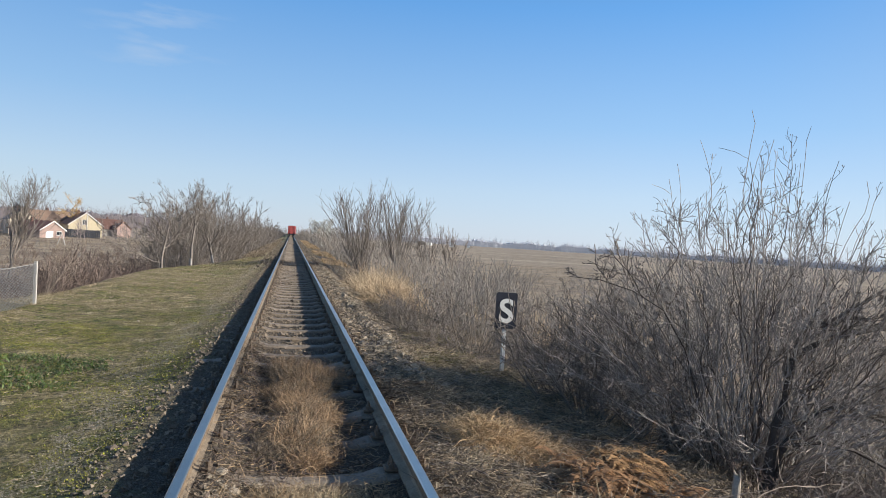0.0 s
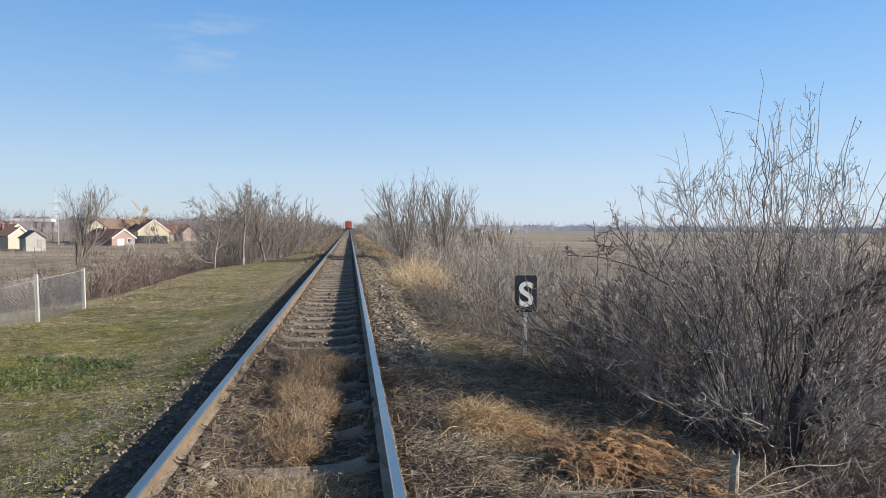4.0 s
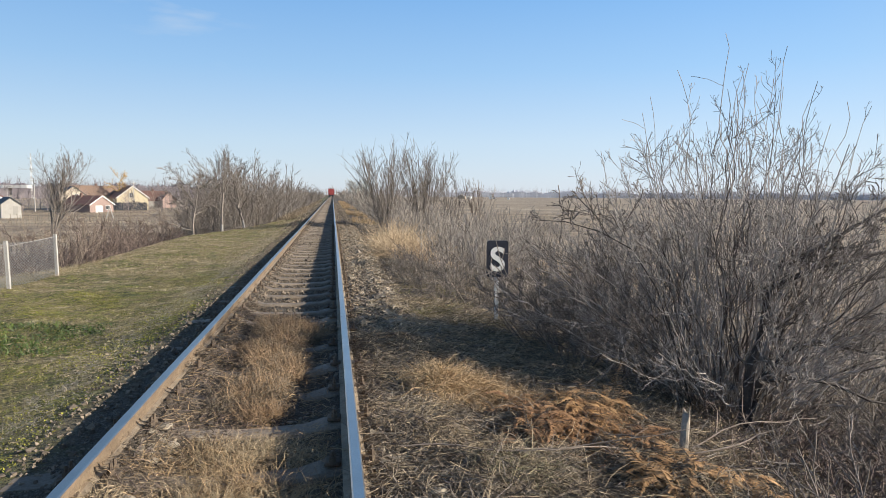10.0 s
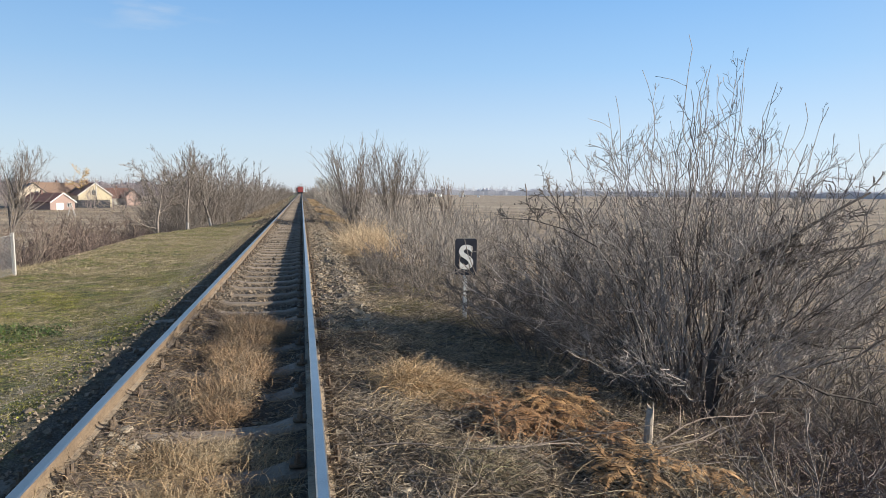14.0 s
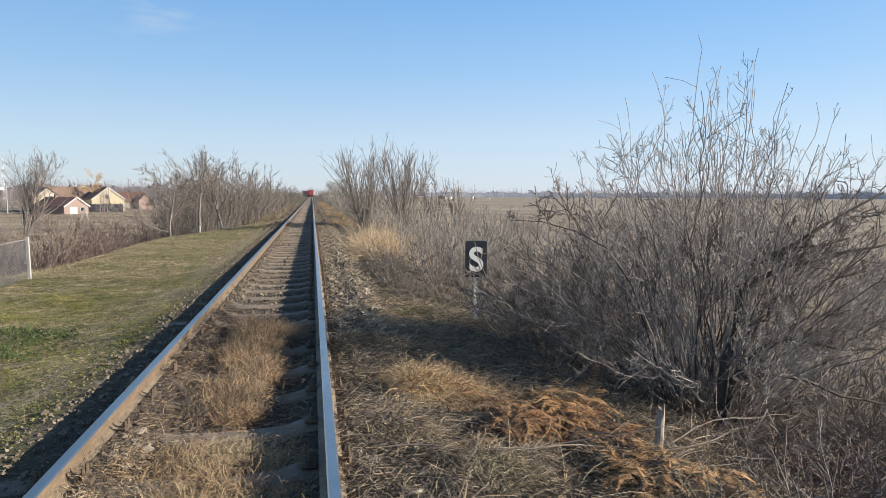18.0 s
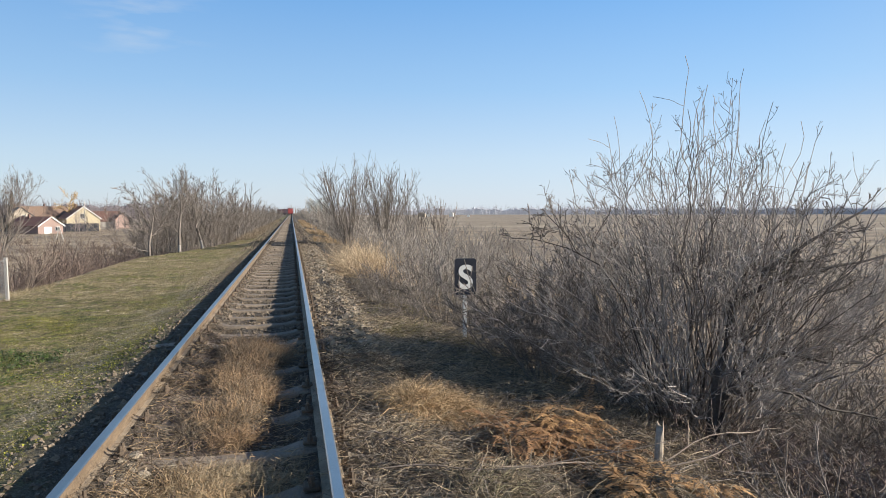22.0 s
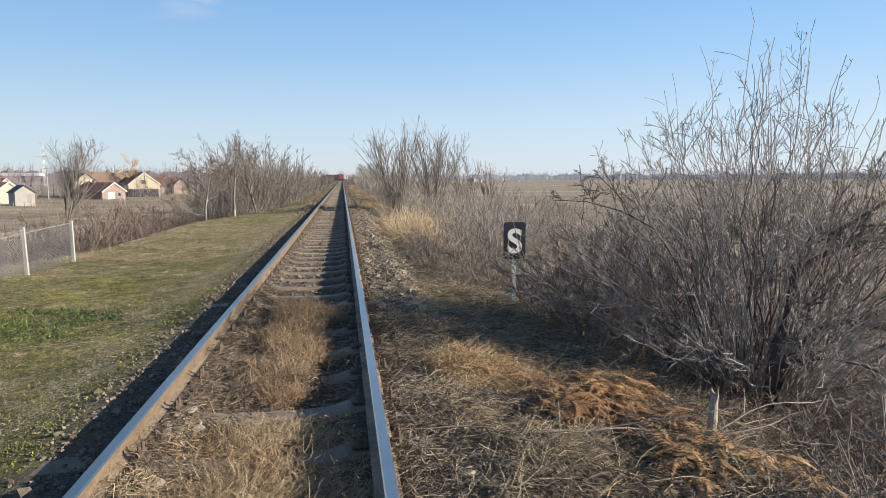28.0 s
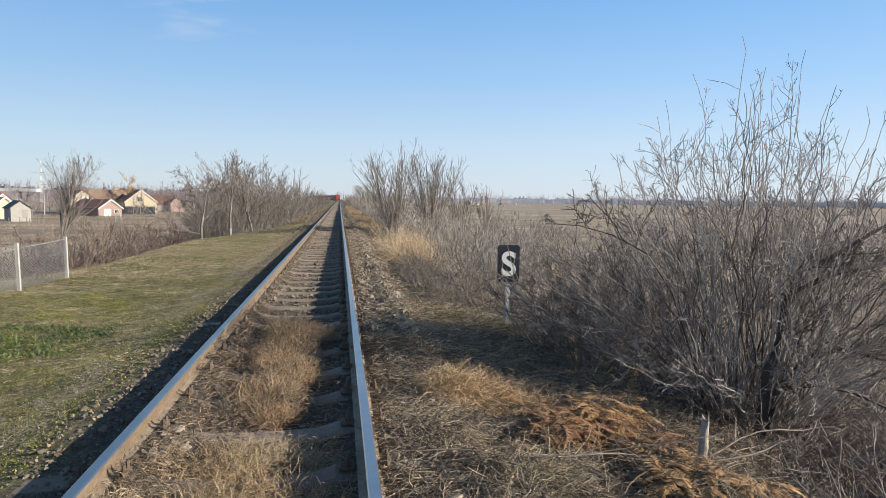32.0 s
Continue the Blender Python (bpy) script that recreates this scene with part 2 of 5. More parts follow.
    field_c = mix(n, l, 0.45, field.outputs[0], clod_r.outputs[0])
    c = mix(n, l, band(-6.2, -5.2), field_c, turf_c)
    c = mix(n, l, band(-0.75, -0.25), c, grit.outputs[0])
    c = mix(n, l, band(2.0, 2.8), c, soil.outputs[0])
    c = mix(n, l, band(9.0, 14.0), c, field_c)
    l.new(c, b.inputs["Base Color"])
    b.inputs["Roughness"].default_value = 0.95
    bp = n.new("ShaderNodeBump")
    bp.inputs["Strength"].default_value, bp.inputs["Distance"].default_value = 1.0, 0.04
    h = n.new("ShaderNodeMath")
    h.operation = "ADD"
    l.new(t4.outputs[0], h.inputs[0])
    l.new(n3.outputs["Fac"], h.inputs[1])
    l.new(h.outputs[0], bp.inputs["Height"])
    l.new(bp.outputs[0], b.inputs["Normal"])
    return m


GROUND = ground_material()
CONCRETE = surface("sleeper_concrete", (0.12, 0.093, 0.068), (0.33, 0.27, 0.205), 3, 0.9, 0.5, 45)
WEATHERED = surface("pale_concrete", (0.28, 0.265, 0.24), (0.48, 0.455, 0.42), 4, 0.9, 0.4, 60)
RAIL_TOP = surface("worn_steel", (0.46, 0.415, 0.37), (0.64, 0.58, 0.52), 2, 0.36, 0.03, 90, metal=1.0)
CLIP_IRON = surface("clip_iron", (0.06, 0.043, 0.03), (0.22, 0.165, 0.115), 6, 0.9, 0.4, 70)
DUSTY = surface("dusty_iron", (0.17, 0.13, 0.088), (0.42, 0.335, 0.235), 6, 0.9, 0.4, 70)
RUST = surface("rusty_steel", (0.10, 0.07, 0.045), (0.29, 0.212, 0.135), 5, 0.85, 0.4, 80)
STONE = surface("ballast_stone", (0.085, 0.064, 0.045), (0.26, 0.21, 0.152), 9, 0.9, 0.4, 50, spread=0.45, island=True)
PALE_STONE = surface("pale_stone", (0.15, 0.125, 0.09), (0.37, 0.315, 0.235), 9, 0.9, 0.3, 50, spread=0.4, island=True)
BARK = surface("grey_twig", (0.15, 0.131, 0.115), (0.58, 0.52, 0.465), 4, 0.85, 0.3, 60, spread=0.25, island=True)
# grey_twig darkened: the dimness against bright sky is put into the colour
BARK_TWIG = surface("sky_dimmed_twig", (0.095, 0.083, 0.074), (0.52, 0.465, 0.415), 4, 0.85, 0.3, 60, spread=0.3, island=True)
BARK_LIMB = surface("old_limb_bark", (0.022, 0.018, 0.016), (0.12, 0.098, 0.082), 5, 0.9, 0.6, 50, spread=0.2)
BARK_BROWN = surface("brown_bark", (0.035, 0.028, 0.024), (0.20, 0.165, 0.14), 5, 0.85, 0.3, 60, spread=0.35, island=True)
BARK_GREY = surface("ash_twig", (0.10, 0.085, 0.072), (0.27, 0.23, 0.195), 5, 0.85, 0.2, 60, spread=0.35, island=True)
BARK_DARK = surface("dark_twig", (0.06, 0.05, 0.043), (0.32, 0.27, 0.225), 5, 0.85, 0.2, 60, spread=0.4, island=True)
BARK_WARM = surface("brown_twig", (0.14, 0.11, 0.085), (0.33, 0.265, 0.21), 3, 0.85, 0.1, 30, spread=0.3, island=True)
STRAW = surface("dry_grass", (0.21, 0.14, 0.075), (0.50, 0.36, 0.205), 3, 0.8, 0, 30, spread=0.35, island=True)
STRAW_GREY = surface("withered_grass", (0.11, 0.082, 0.055), (0.33, 0.26, 0.175), 3, 0.85, 0, 30, spread=0.4, island=True)
WITHERED = surface("dark_brown_grass", (0.05, 0.038, 0.028), (0.20, 0.155, 0.11), 3, 0.85, 0, 30, spread=0.4, island=True)
GREY_STRAW = surface("grey_straw", (0.11, 0.09, 0.07), (0.37, 0.31, 0.235), 3, 0.85, 0, 30, spread=0.4, island=True)
AMBER = surface("amber_frond", (0.22, 0.12, 0.05), (0.54, 0.33, 0.15), 4, 0.8, 0, 40, spread=0.35, island=True)
GOLD = surface("golden_grass", (0.34, 0.225, 0.11), (0.64, 0.465, 0.265), 3, 0.8, 0, 30, spread=0.3, island=True)
BLOND = surface("blond_grass", (0.40, 0.28, 0.16), (0.68, 0.53, 0.345), 3, 0.8, 0, 30, spread=0.3, island=True)
TURF_STRAW = surface("turf_straw", (0.15, 0.12, 0.06), (0.40, 0.33, 0.19), 3, 0.85, 0, 30, spread=0.4, island=True)
PALE_STRAW = surface("bleached_grass", (0.23, 0.175, 0.105), (0.48, 0.385, 0.25), 3, 0.8, 0, 30, spread=0.4, island=True)
WHIP = surface("pale_twig", (0.15, 0.128, 0.108), (0.39, 0.345, 0.295), 3, 0.85, 0.1, 30, spread=0.35, island=True)
BRUSH = surface("reddish_twig", (0.075, 0.052, 0.042), (0.22, 0.165, 0.135), 3, 0.85, 0.1, 30, spread=0.35, island=True)
REED = surface("reddish_straw", (0.18, 0.11, 0.058), (0.47, 0.325, 0.19), 3, 0.8, 0, 30, spread=0.4, island=True)
RUSSET = surface("dead_frond", (0.12, 0.058, 0.025), (0.41, 0.23, 0.105), 4, 0.8, 0, 40, spread=0.35, island=True)
GRAVEL = surface("fine_gravel", (0.16, 0.14, 0.105), (0.32, 0.285, 0.22), 9, 0.9, 0.3, 50, spread=0.25, island=True)
GREEN = surface("green_grass", (0.085, 0.08, 0.018), (0.27, 0.235, 0.08), 2, 0.75, 0, 30, spread=0.4, island=True)
RED = surface("red_paint", (0.30, 0.055, 0.05), (0.42, 0.085, 0.075), 1.5, 0.5, 0.05, 20)
BLACK = surface("black_paint", (0.006, 0.008, 0.016), (0.022, 0.026, 0.04), 6, 0.5, 0.1, 40)
WHITE = surface("white_paint", (0.55, 0.55, 0.53), (0.80, 0.80, 0.77), 12, 0.6, 0.1, 70)

# ---- helpers for meshes ----


def mesh_object(name, verts, faces, material, parent=None, label=""):
    me = bpy.data.meshes.new(name)
    me.from_pydata(np.asarray(verts).tolist(), [], faces if isinstance(faces, list) else np.asarray(faces).tolist())
    me.materials.append(material)
    ob = new(name, me)
    if parent is not None:
        ob.parent = parent
    if label:
        tagged(ob, label)
    return ob


def part(name, bm, material, parent=None, label=""):
    me = bpy.data.meshes.new(name)
    bm.to_mesh(me)
    bm.free()
    me.materials.append(material)
    ob = new(name, me)
    if parent is not None:
        ob.parent = parent
    if label:
        tagged(ob, label)
    return ob


def base(name, m, label, category, group="", kind=""):
    ob = new(name)
    ob.empty_display_size = 0.2
    ob.matrix_basis = m
    return tagged(ob, label, category, group, kind)


def box(bm, x0, x1, y0, y1, z0, z1, bevel=0.0):
    g = bmesh.ops.create_cube(bm, size=1, matrix=Matrix.LocRotScale(((x0 + x1) / 2, (y0 + y1) / 2, (z0 + z1) / 2), None, (x1 - x0, y1 - y0, z1 - z0)))
    if bevel:
        edges = list({e for v in g["verts"] for e in v.link_edges})
        bmesh.ops.bevel(bm, geom=edges, offset=bevel, segments=1, affect="EDGES")
    return bm


def boxed(name, dims, material, parent=None, label="", bevel=0.0):
    return part(name, box(bmesh.new(), *dims, bevel), material, parent, label)


def prism(name, outline, axis, lo, hi, material, parent=None, label=""):
    """A solid drawn out from an outline in the plane across an axis."""
    def at(a, b, c):
        return (c, a, b) if axis == "x" else (a, c, b) if axis == "y" else (a, b, c)
    k = len(outline)
    v = [at(a, b, lo) for a, b in outline] + [at(a, b, hi) for a, b in outline]
    f = [list(range(k))[::-1], list(range(k, 2 * k))] + [[i, (i + 1) % k, (i + 1) % k + k, i + k] for i in range(k)]
    return mesh_object(name, v, f, material, parent, label)


def tubes(lines, sides):
    """Tapered tubes round arrays of polylines: [(points (n, k, 3), radii (n, k)), ...]."""
    vs, fs, at = [], [], 0
    ang = np.arange(sides) * 2 * np.pi / sides
    for p, r in lines:
        n, k = r.shape
        t = np.gradient(p, axis=1)
        t /= np.linalg.norm(t, axis=2, keepdims=True) + 1e-9
        ref = np.where(np.abs(t[..., 2:3]) > 0.9, (1.0, 0, 0), (0, 0, 1.0))
        u = np.cross(t, ref)
        u /= np.linalg.norm(u, axis=2, keepdims=True) + 1e-9
        v = np.cross(t, u)
        ring = p[:, :, None] + r[:, :, None, None] * (np.cos(ang)[:, None] * u[:, :, None] + np.sin(ang)[:, None] * v[:, :, None])
        vs.append(ring.reshape(-1, 3))
        i = at + (np.arange(n)[:, None, None] * k + np.arange(k - 1)[None, :, None]) * sides + np.arange(sides)
        j = at + (np.arange(n)[:, None, None] * k + np.arange(k - 1)[None, :, None]) * sides + (np.arange(sides) + 1) % sides
        fs.append(np.stack([i, j, j + sides, i + sides], -1).reshape(-1, 4))
        at += n * k * sides
    return np.concatenate(vs), np.concatenate(fs)


def unit(a):
    return a / (np.linalg.norm(a, axis=-1, keepdims=True) + 1e-9)


def shoots(rs, start, way, length, radius, k, bend, lift, tip=0.35, hold=0.0):
    """Bent polylines from start along way; lift turns them upwards as they grow, hold keeps them to their first way."""
    n = len(start)
    pts, d = [start], way.copy()
    for _ in range(k - 1):
        d = unit(d + hold * (way - d) + rs.normal(0, bend, (n, 3)) + np.array((0, 0, lift)))
        pts.append(pts[-1] + d * (length / (k - 1))[:, None])
    return np.stack(pts, 1), radius[:, None] * np.linspace(1, tip, k)[None]


def side_shoots(rs, p, r, count, lo, ang, ratio, thin, k, bend, lift, tip=0.35):
    """Shoots that leave the given ones between lo and their tips."""
    n, kk, _ = p.shape
    who = np.repeat(np.arange(n), count)
    s = rs.uniform(lo, 0.98, len(who)) * (kk - 1)
    i = np.minimum(s.astype(int), kk - 2)
    f = (s - i)[:, None]
    at = p[who, i] * (1 - f) + p[who, i + 1] * f
    t = unit(p[who, i + 1] - p[who, i])
    side = unit(np.cross(t, rs.normal(size=t.shape)))
    a = np.radians(rs.normal(ang, 12, len(who)))[:, None]
    length = np.linalg.norm(p[who, -1] - p[who, 0], axis=1) * ratio * rs.uniform(0.55, 1.25, len(who)) * (1.15 - 0.6 * s / (kk - 1))
    rad = (r[who, i] * (1 - f[:, 0]) + r[who, i + 1] * f[:, 0]) * thin
    return shoots(rs, at, unit(t * np.cos(a) + side * np.sin(a)), length, rad, k, bend, lift, tip)


def ribbons(rs, base_pts, height, width, lean, k=3):
    """Flat tapering blades that bow over."""
    n = len(base_pts)
    az = rs.uniform(0, 2 * np.pi, n)
    out = np.stack([np.cos(az), np.sin(az), np.zeros(n)], 1)
    fl = az + rs.normal(np.pi / 2, 0.6, n)
    flat = np.stack([np.cos(fl), np.sin(fl), np.zeros(n)], 1)
    ln = lean * rs.uniform(0.2, 1.6, n)
    vs = []
    for i in range(k):
        s = i / (k - 1)
        c = base_pts + out * (ln * height * s ** 1.7)[:, None]
        c[:, 2] += height * (s - 0.35 * np.minimum(ln, 1.4) * s * s)
        wd = (width * (1 - 0.85 * s) / 2)[:, None]
        vs += [c - flat * wd, c + flat * wd]
    v = np.stack(vs, 1).reshape(-1, 3)
    b = np.arange(n)[:, None] * 2 * k
    f = np.concatenate([b + np.array([2 * i, 2 * i + 1, 2 * i + 3, 2 * i + 2]) for i in range(k - 1)])
    return v, f


# ---- ground ----
CROSS_X = [-400, -60, -34, -11, -8.2, -6.6, -5.6, -2.4, -1.7, -1.3, -0.95, -0.70, -0.57, -0.40, 0.40, 0.57, 0.70, 0.95, 1.4, 1.8, 2.4, 3.1, 4.5, 7.0, 12, 60, 400]
CROSS_Z = [-4.6, -4.2, -3.6, -2.3, -1.7, -0.62, -0.42, -0.34, -0.25, -0.165, -0.145, -0.125, -0.16, -0.235, -0.25, -0.205, -0.17, -0.16, -0.18, -0.27, -0.33, -0.42, -0.8, -1.4, -1.8, -2.0, -2.0]

# hummocks and hollows of the slope: x, y, height, radius
MOUNDS = [(1.58, 4.55, 0.09, 0.28), (1.92, 4.55, 0.08, 0.33), (2.12, 3.72, 0.11, 0.27), (2.62, 4.15, 0.14, 0.28), (2.98, 4.4, 0.12, 0.25), (1.72, 2.75, 0.11, 0.38), (2.9, 2.85, 0.12, 0.34),
          (1.2, 3.55, 0.05, 0.25), (2.45, 3.45, -0.12, 0.22), (1.55, 3.3, -0.05, 0.2), (2.3, 2.95, -0.06, 0.22), (3.5, 4.0, 0.08, 0.3), (1.3, 6.2, 0.08, 0.35), (1.75, 7.2, 0.07, 0.4), (1.35, 2.2, 0.06, 0.3)]


def height(x, y):
    """Height of the ground: rail tops lie at 0."""
    x, y = np.asarray(x, float), np.asarray(y, float)
    near = np.clip((45 - y) / 15, 0, 1)                 # the turf verge narrows away
    xs = np.where((x < -2.4) & (y > 30), np.minimum(x * (1 + 0.8 * (1 - near)), -2.4), x)
    shelf = 1 - 0.68 * np.clip((20 - y) / 5, 0, 1)      # a broad shelf behind the fence
    xs = np.where(xs < -5.6, -5.6 + (xs + 5.6) * np.where(xs > -14, shelf, 1 - (1 - shelf) * np.clip((xs + 40) / 26, 0, 1)), xs)
    z = np.interp(xs, CROSS_X, CROSS_Z)
    z = z + 0.07 * np.clip((0.42 - np.abs(x - 0.06)) / 0.2, 0, 1) * np.clip((y - 4.05) / 0.4, 0, 1) * np.clip((9.0 - y) / 2.5, 0, 1) * (0.75 + 0.25 * np.sin(3.1 * y + 4 * x))
    z = z + 0.075 * np.exp(-((x - 1.42) / 0.2) ** 2) * np.clip((y - 5) / 4, 0, 1) * (0.75 + 0.4 * np.sin(2.3 * y) * np.sin(0.9 * y + 1) + 0.2 * np.sin(5.1 * y + 3 * x))
    for mx, my, mh, mr in MOUNDS:
        z = z + mh * np.exp(-((x - mx) ** 2 + (y - my) ** 2) / mr ** 2)
    rough = np.clip((x - 0.95) / 0.25, 0, 1) * np.clip((6 - x) / 1.5, 0, 1) * np.clip((14 - y) / 4, 0, 1) * np.clip((y + 3) / 2, 0, 1)
    z = z + rough * (0.016 * np.sin(11 * x + 3 * y) * np.sin(9.3 * y - 4 * x) + 0.012 * np.sin(19 * x - 7 * y + 1) * np.sin(17 * y + 5 * x))
    off = np.clip((np.abs(x) - 1.6) / 1.5, 0, 1)
    z = z + off * (0.035 * np.sin(1.7 * x + 0.9 * y) * np.sin(1.3 * y - 0.6 * x) + 0.02 * np.sin(4.1 * x + 1.0) * np.sin(3.7 * y))
    return z


def ground_sheet():
    xs = np.unique(np.concatenate([np.linspace(-3000, -400, 8), np.linspace(-400, -40, 20), np.linspace(-40, -8, 40), np.linspace(-8, -1.6, 44), np.linspace(-1.6, 1.6, 46), np.linspace(1.6, 4.4, 40), np.linspace(4.4, 8, 22), np.linspace(8, 40, 40), np.linspace(40, 400, 20), np.linspace(400, 3000, 8)]).round(3))
    ys = np.unique(np.concatenate([np.linspace(-300, -8, 14), np.linspace(-8, 1.6, 30), np.linspace(1.6, 8, 86), np.linspace(8, 30, 90), np.linspace(30, 90, 60), np.linspace(90, 600, 40), np.linspace(600, 4000, 14)]).round(3))
    gx, gy = np.meshgrid(xs, ys, indexing="ij")
    v = np.stack([gx, gy, height(gx, gy)], -1).reshape(-1, 3)
    i = (np.arange(len(xs) - 1)[:, None] * len(ys) + np.arange(len(ys) - 1)).reshape(-1)
    f = np.stack([i, i + len(ys), i + len(ys) + 1, i + 1], 1)
    ob = mesh_object("ground", v, f, GROUND)
    ob.data.shade_smooth()
    return tagged(ob, "uneven turf verge, trackside earth and ploughed fields", "ground", kind="structure")


ground_sheet()

# ---- the line ----
CURVE_Y, CURVE_R = 430.0, 420.0


def line(s):
    """Place and heading of the track s metres on: straight, then bending to the west."""
    if s <= CURVE_Y:
        return 0.0, s, 0.0
    a = (s - CURVE_Y) / CURVE_R
    return -CURVE_R * (1 - math.cos(a)), CURVE_Y + CURVE_R * math.sin(a), a


RAIL_OUTLINE = [(-0.073, -0.149), (0.073, -0.149), (0.073, -0.137), (0.018, -0.120), (0.0075, -0.108), (0.0075, -0.048), (0.034, -0.036), (0.035, -0.008), (0.027, 0.0),
                (-0.027, 0.0), (-0.035, -0.008), (-0.034, -0.036), (-0.0075, -0.048), (-0.0075, -0.108), (-0.018, -0.120), (-0.073, -0.137)]


def rail(side, parent):
    stops = list(np.arange(-12, CURVE_Y, 12.0)) + list(np.arange(CURVE_Y, 760, 6.0))
    v, f, k = [], [], len(RAIL_OUTLINE)
    for s in stops:
        x, y, a = line(s)
        for u, z in RAIL_OUTLINE:
            d = side * 0.752 + u
            v.append((x + d * math.cos(a), y + d * math.sin(a), z))
    for i in range(len(stops) - 1):
        for j in range(k):
            f.append([i * k + j, i * k + (j + 1) % k, (i + 1) * k + (j + 1) % k, (i + 1) * k + j])
    ob = mesh_object("rail", v, f, RUST, parent, "rusty steel rail with a polished running surface")
    ob.data.materials.append(RAIL_TOP)
    ob.data.materials.append(DUSTY)
    for p in ob.data.polygons:
        if p.index % k in (7, 8, 9):
            p.material_index = 1
        elif p.index % k in (1, 2, 13, 14):             # dust lies on the foot
            p.material_index = 2
    return ob


SLEEPER_STEP, SLEEPER_FIRST = 0.80, -3.37


def sleeper_mesh():
    """Concrete sleeper: raised sloping rail seats and a lower waisted middle."""
    sec = [(-1.25, -0.17, 0.13), (-1.05, -0.155, 0.15), (-0.95, -0.15, 0.15), (-0.56, -0.165, 0.15), (-0.42, -0.20, 0.125), (0, -0.215, 0.11)]
    sec = sec + [(-a, b, c) for a, b, c in sec[-2::-1]]
    v, f = [], []
    for x, z, hw in sec:
        v += [(x, -hw, -0.34), (x, -hw + 0.025, z - 0.018), (x, -hw + 0.045, z), (x, hw - 0.045, z), (x, hw - 0.025, z - 0.018), (x, hw, -0.34)]
    for i in range(len(sec) - 1):
        for j in range(5):
            a = i * 6 + j
            f.append([a, a + 6, a + 7, a + 1])
    f += [[0, 1, 2, 3, 4, 5], [len(v) - 1 - i for i in range(6)]]
    return v, f


def clip_mesh():
    """Fastening beside the rail foot: clamp plate, screw and nut."""
    bm = bmesh.new()
    box(bm, -0.05, 0.05, -0.055, 0.055, -0.152, -0.122, 0.008)
    for dy in (-0.035, 0.035):
        bmesh.ops.create_cone(bm, cap_ends=True, segments=6, radius1=0.023, radius2=0.021, depth=0.03, matrix=Matrix.Translation((0.0, dy, -0.108)))
        bmesh.ops.create_cone(bm, cap_ends=True, segments=6, radius1=0.012, radius2=0.011, depth=0.04, matrix=Matrix.Translation((0.0, dy, -0.076)))
    return bm


def track():
    t = base("railway_track", pose(0, 0, 0), "single railway track with rusty rails on concrete sleepers", "railway track")
    rail(-1, t)
    rail(1, t)
    v, f = sleeper_mesh()
    first = None
    clip = None
    for i in range(130):
        y = SLEEPER_FIRST + i * SLEEPER_STEP
        if first is None:
            first = mesh_object("sleeper", v, f, CONCRETE, t)
            ob = first
        else:
            ob = new("sleeper", first.data)
            ob.parent = t
        ob.matrix_basis = pose(rng.normal(0, 0.012), y + rng.normal(0, 0.015), rng.normal(0, 0.006), 0, 0, rng.normal(0, 0.5))
        if y < 36:
            for x in (-0.752, 0.752):
                for dx in (-0.12, 0.12):
                    if clip is None:
                        clip = part("rail_clip", clip_mesh(), CLIP_IRON, ob)
                        c = clip
                    else:
                        c = new("rail_clip", clip.data)
                        c.parent = ob
                    c.matrix_basis = pose(x + dx, 0, 0)
    far_v, far_f = [], []
    for i in range(130, 700):
        y = SLEEPER_FIRST + i * SLEEPER_STEP
        x, yy, a = line(y)
        o = len(far_v)
        for dx, dy, dz in ((-1.25, -0.14, -0.17), (1.25, -0.14, -0.17), (1.25, 0.14, -0.17), (-1.25, 0.14, -0.17), (-1.25, -0.14, -0.3), (1.25, -0.14, -0.3)):
            far_v.append((x + dx * math.cos(a) - dy * math.sin(a), yy + dx * math.sin(a) + dy * math.cos(a), dz))
        far_f += [[o, o + 1, o + 2, o + 3], [o + 4, o + 5, o + 1, o]]
    tagged(mesh_object("far_sleepers", far_v, far_f, CONCRETE, t), kind="stuff")


track()

LIMEWASH = surface("worn_limewash", (0.22, 0.20, 0.18), (0.46, 0.43, 0.39), 9, 0.9, 0.3, 60)

# ---- shrubs and trees ----


def join(pieces):
    vs, fs, at = [], [], 0
    for v, f in pieces:
        vs.append(v)
        fs.append(f + at)
        at += len(v)
    return np.concatenate(vs), np.concatenate(fs)


